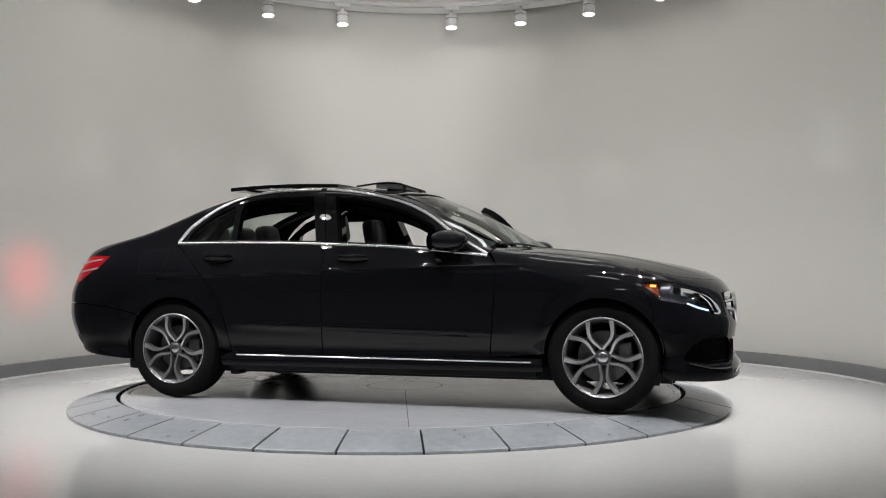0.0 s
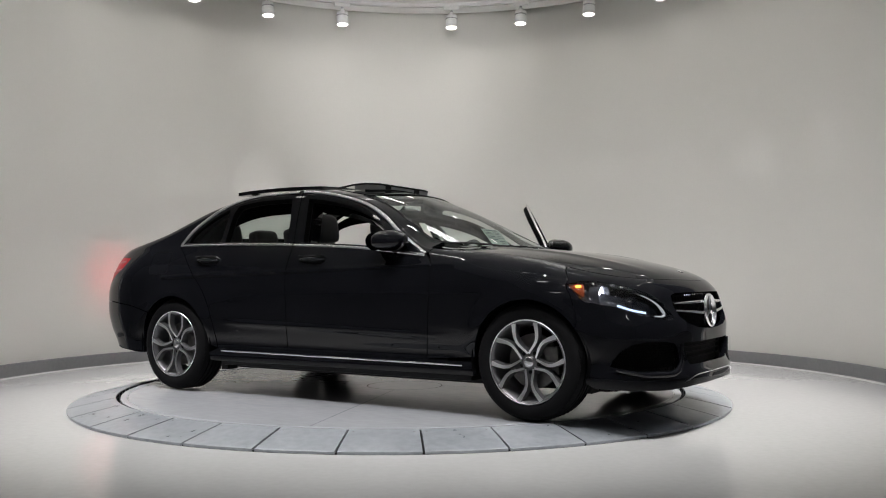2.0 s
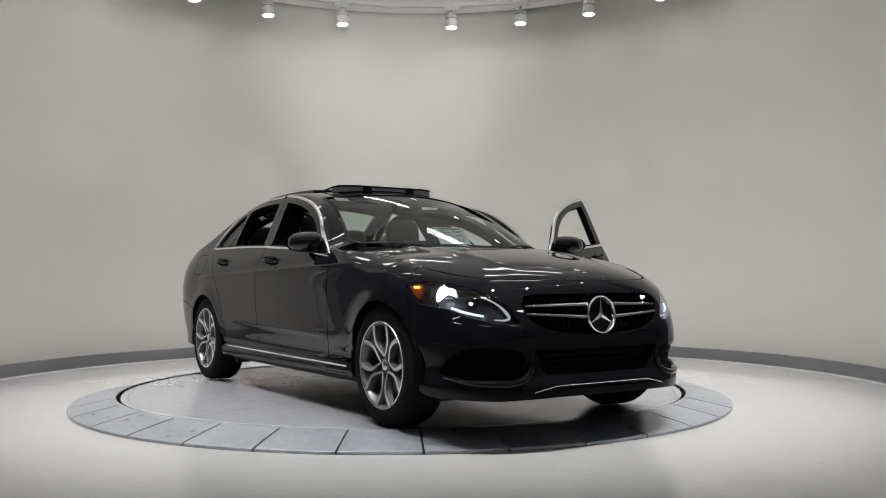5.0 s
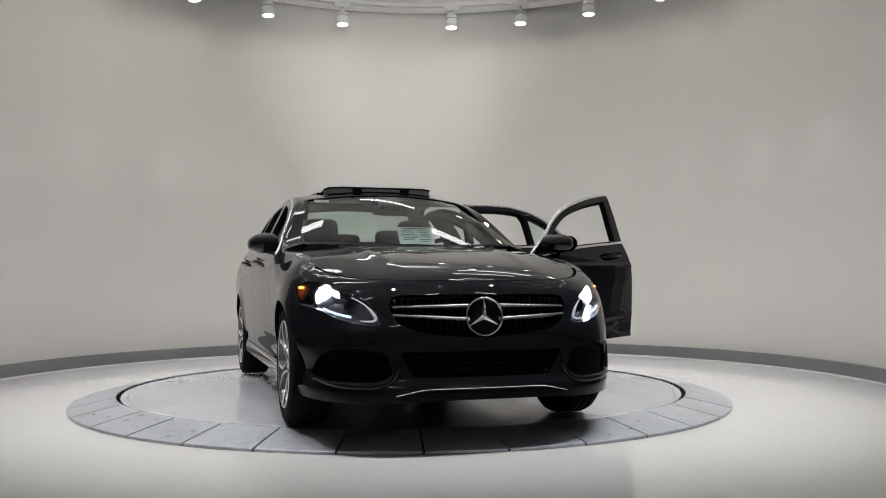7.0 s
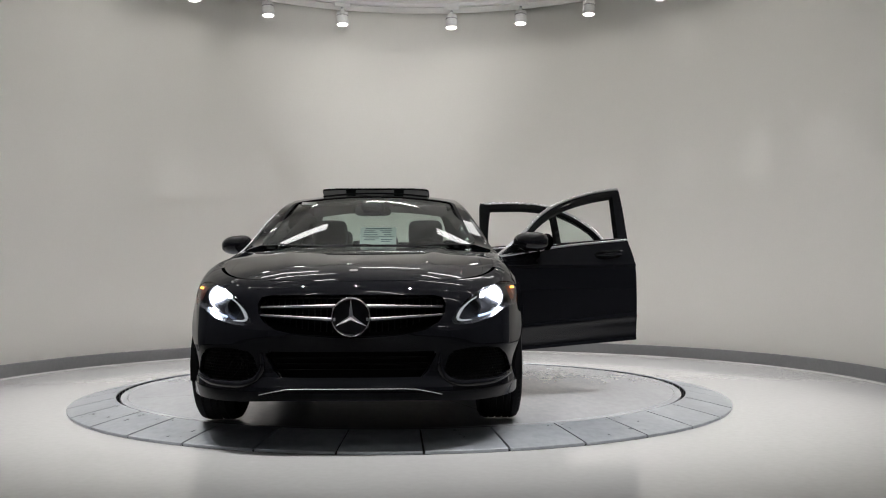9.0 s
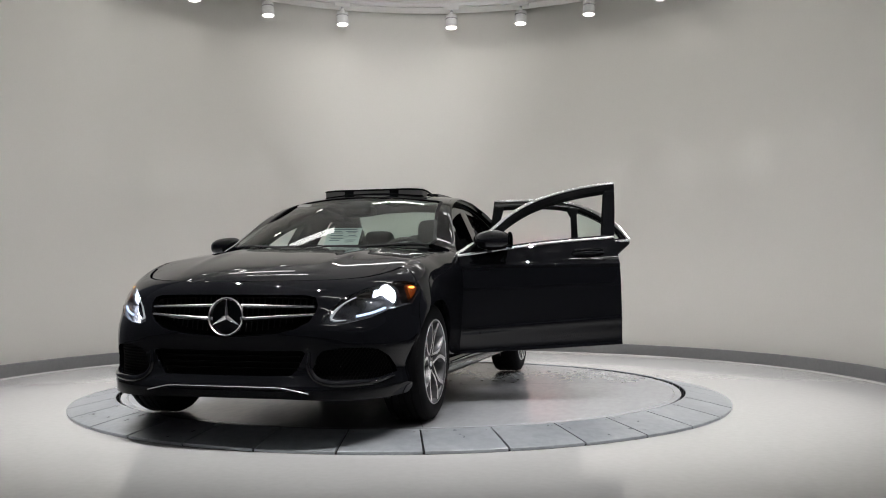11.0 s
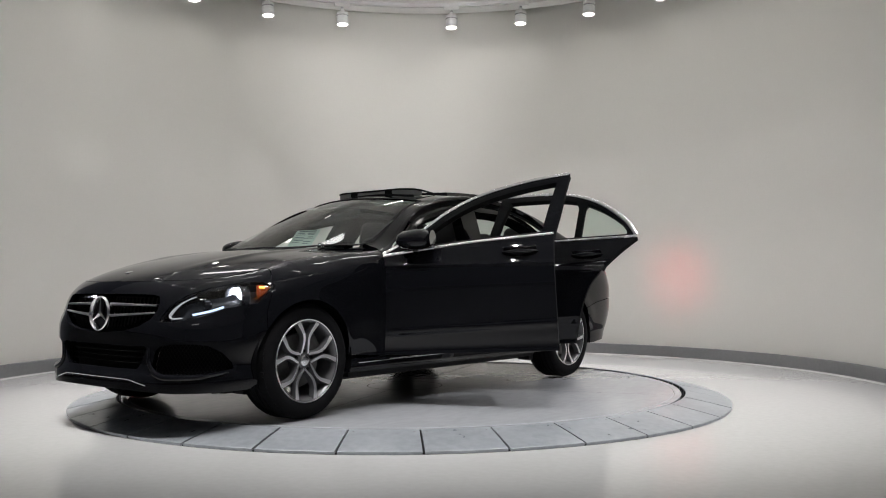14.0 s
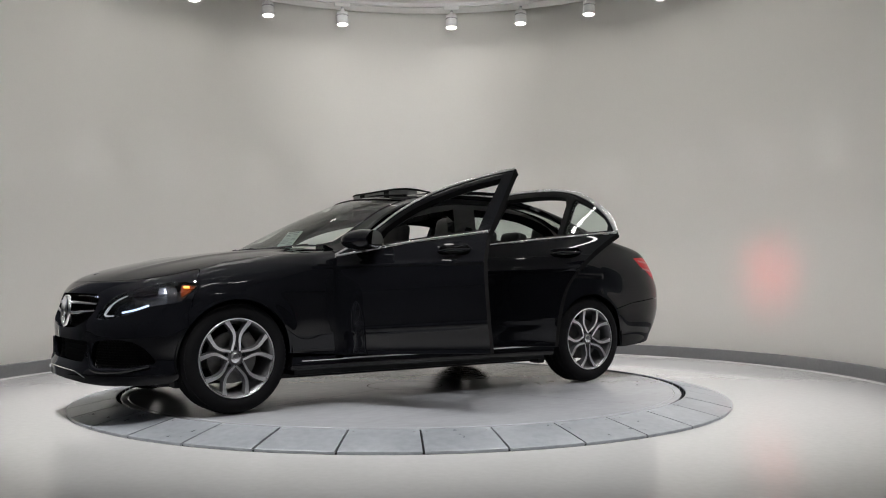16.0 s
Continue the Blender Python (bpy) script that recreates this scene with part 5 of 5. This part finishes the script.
def cabin():
    bm = bmesh.new()
    box(bm, -1.95, 1.80, -0.62, 0.62, 0.155, 0.25, 0.03)
    box(bm, -1.02, 1.02, -0.80, 0.80, 0.19, 0.25, 0.02)
    part("underbody", bm, PLASTIC, CAR)
    bm = bmesh.new()
    box(bm, -1.1, 0.75, -0.80, 0.80, 0.25, 0.30, 0.01)
    part("cabin_floor", bm, CLOTH, CAR)
    bm = bmesh.new()
    box(bm, 0.66, 0.72, -0.78, 0.78, 0.25, 0.90, 0.02)
    part("bulkhead", bm, PLASTIC, CAR)
    for y in (0.37, -0.37):
        seat(y)
    bench = pad("rear_seat", (0.52, 1.28, 0.18), pose(-0.92, 0, 0.40, 0, -8, 0), LEATHER, CAR, label="black leather rear bench with three headrests")
    pad("seat_back", (0.14, 1.28, 0.60), pose(-1.24, 0, 0.70, 0, -24, 0), LEATHER, bench)
    for y, h in ((0.40, 0.16), (0.0, 0.12), (-0.40, 0.16)):
        pad("headrest", (0.11, 0.26, h + 0.04), pose(-1.395, y, 1.02 + h / 2 + 0.012, 0, -12, 0), LEATHER, bench)
    bm = bmesh.new()
    box(bm, -1.78, -1.36, -0.62, 0.62, 0.93, 0.965, 0.012)
    part("parcel_shelf", bm, CLOTH, CAR)
    dash = pad("dashboard", (0.46, 1.46, 0.26), pose(0.58, 0, 0.80, 0, 6, 0), LEATHER, CAR, label="black dashboard")
    pad("binnacle", (0.20, 0.36, 0.09), pose(0.43, 0.37, 0.955, 0, 8, 0), LEATHER, dash)
    bm = bmesh.new()
    box(bm, 0.385, 0.40, -0.125, 0.125, 0.90, 1.045, 0.008)
    part("screen", bm, GLOSSY, dash)
    pad("console", (0.70, 0.22, 0.26), pose(0.10, 0, 0.46, 0, 6, 0), PLASTIC, CAR)
    rim_ = [(0.28 + 0.065 * math.sin(a), 0.37 + 0.185 * math.cos(a), 0.885 + 0.172 * math.sin(a)) for a in np.linspace(0, 2 * math.pi, 41)[:-1]]
    wheel_ = skin("steering_wheel", tube(rim_, 0.016, 10, True), LEATHER, CAR, "black three-spoke steering wheel")
    pad("wheel_boss", (0.06, 0.17, 0.13), pose(0.30, 0.37, 0.875, 0, -20, 0), PLASTIC, wheel_)
    for a in (0, 180, 270):
        c, s_ = math.cos(radians(a)), math.sin(radians(a))
        skin("spoke", tube([(0.30, 0.37 + 0.05 * c, 0.875 + 0.05 * s_), (0.28 + 0.06 * s_, 0.37 + 0.18 * c, 0.885 + 0.168 * s_)], 0.013, 8), PLASTIC, wheel_)
    pad("rear_view_mirror", (0.03, 0.25, 0.07), pose(0.22, 0.0, 1.262, 0, -8, 0), GLOSSY, CAR)
    pad("sensor_housing", (0.12, 0.16, 0.05), pose(0.24, 0.0, 1.300, 0, 26, 0), PLASTIC, CAR)
    for y in (0.33, -0.33):
        pad("sun_visor", (0.16, 0.40, 0.02), pose(0.02, y, 1.325, 0, 10, 0), CLOTH, CAR)
    # posters behind the windscreen: a price sheet and two small stickers
    def paper(nm, x, y, z, wide, high, tilt, mat, lab):
        m = pose(x, y, z, 0, -tilt, 0)
        bm = bmesh.new()
        box(bm, -0.001, 0.001, -wide / 2, wide / 2, -high / 2, high / 2)
        bm.transform(m)
        ob = part(nm, bm, mat, CAR, lab)
        return ob, m
    sheet_ob, m = paper("price_sheet", 0.700, 0.06, 1.063, 0.235, 0.15, 40, PAPER, "pale green printed price sheet behind the glass")
    for k, (yy, zz, ww, hh) in enumerate(((0, 0.062, 0.17, 0.009), (-0.055, 0.043, 0.07, 0.006), (0.050, 0.043, 0.08, 0.006), (-0.05, 0.030, 0.085, 0.005), (0.052, 0.030, 0.06, 0.005), (-0.05, 0.008, 0.09, 0.006), (0.06, 0.008, 0.05, 0.006),
                                          (0, -0.006, 0.20, 0.003), (-0.04, -0.02, 0.09, 0.006), (0.055, -0.034, 0.07, 0.006), (-0.055, -0.036, 0.07, 0.005), (0.05, -0.050, 0.06, 0.005))):
        bm = bmesh.new()
        box(bm, 0.0012, 0.0022, yy - ww / 2, yy + ww / 2, zz - hh / 2, zz + hh / 2)
        bm.transform(m)
        part("print_bar", bm, PRINT, sheet_ob)
    p = roof(0.135, -0.46)
    st, m = paper("corner_sticker", 0.135, -0.46, float(p[2]) - 0.012, 0.10, 0.05, 64, LAMP_WHITE, "small white corner sticker")


def small_parts():
    # wipers at the foot of the windscreen
    for y0, y1 in ((-0.50, 0.02), (0.02, 0.58)):
        pts = []
        for k in np.linspace(0, 1, 14):
            y = y0 + (y1 - y0) * k
            x = 0.972 - 0.275 * (abs(y) / 0.765)**2.4 - 0.01 * k
            pts.append((x, y, float(screen(x, y)[2]) + 0.003))
        skin("wiper", tube(pts, 0.005, 6), PLASTIC, CAR, "slim black wiper blade")
    # fuel flap
    rim_ = []
    for cx, cz, a0 in ((-1.52, 0.955, 0), (-1.66, 0.955, 90), (-1.66, 0.855, 180), (-1.52, 0.855, 270)):
        rim_ += [(s_at("x", cx + 0.03 * math.cos(radians(a0 + t)), cz + 0.03 * math.sin(radians(a0 + t))), cz + 0.03 * math.sin(radians(a0 + t))) for t in (0, 30, 60, 90)]
    skin("fuel_flap", band(side, dense(rim_ + rim_[:1], 70), 0.004, 0.0008, -1), SEAL, CAR, "thin seam of the fuel flap")
    for sign in (1, -1):
        skin("exhaust_tip", tube([(-2.16, sign * 0.52, 0.285), (-2.345, sign * 0.52, 0.285)], 0.035, 14), CHROME, CAR, "chrome exhaust tip")
        for x, y in ((1.70, 0.66), (1.78, 0.50), (-1.02, 0.72)):
            bm = bmesh.new()
            box(bm, x - 0.03, x + 0.03, sign * y - 0.05, sign * y + 0.05, 0.155, 0.215, 0.006)
            part("splash_tab", bm, PLASTIC, CAR)


cabin()
small_parts()

ceiling_things()
def motions():
    rows = []
    for i in range(33):
        t = i * 0.5
        rows.append((t, pose(0, 0, 0, 0, 0, TURN0 + TURN_RATE * t)))
    walk(TABLE, rows)
    walk(CAR, [(t, m @ pose(0.1668, -0.2121, 0)) for t, m in rows])


motions()
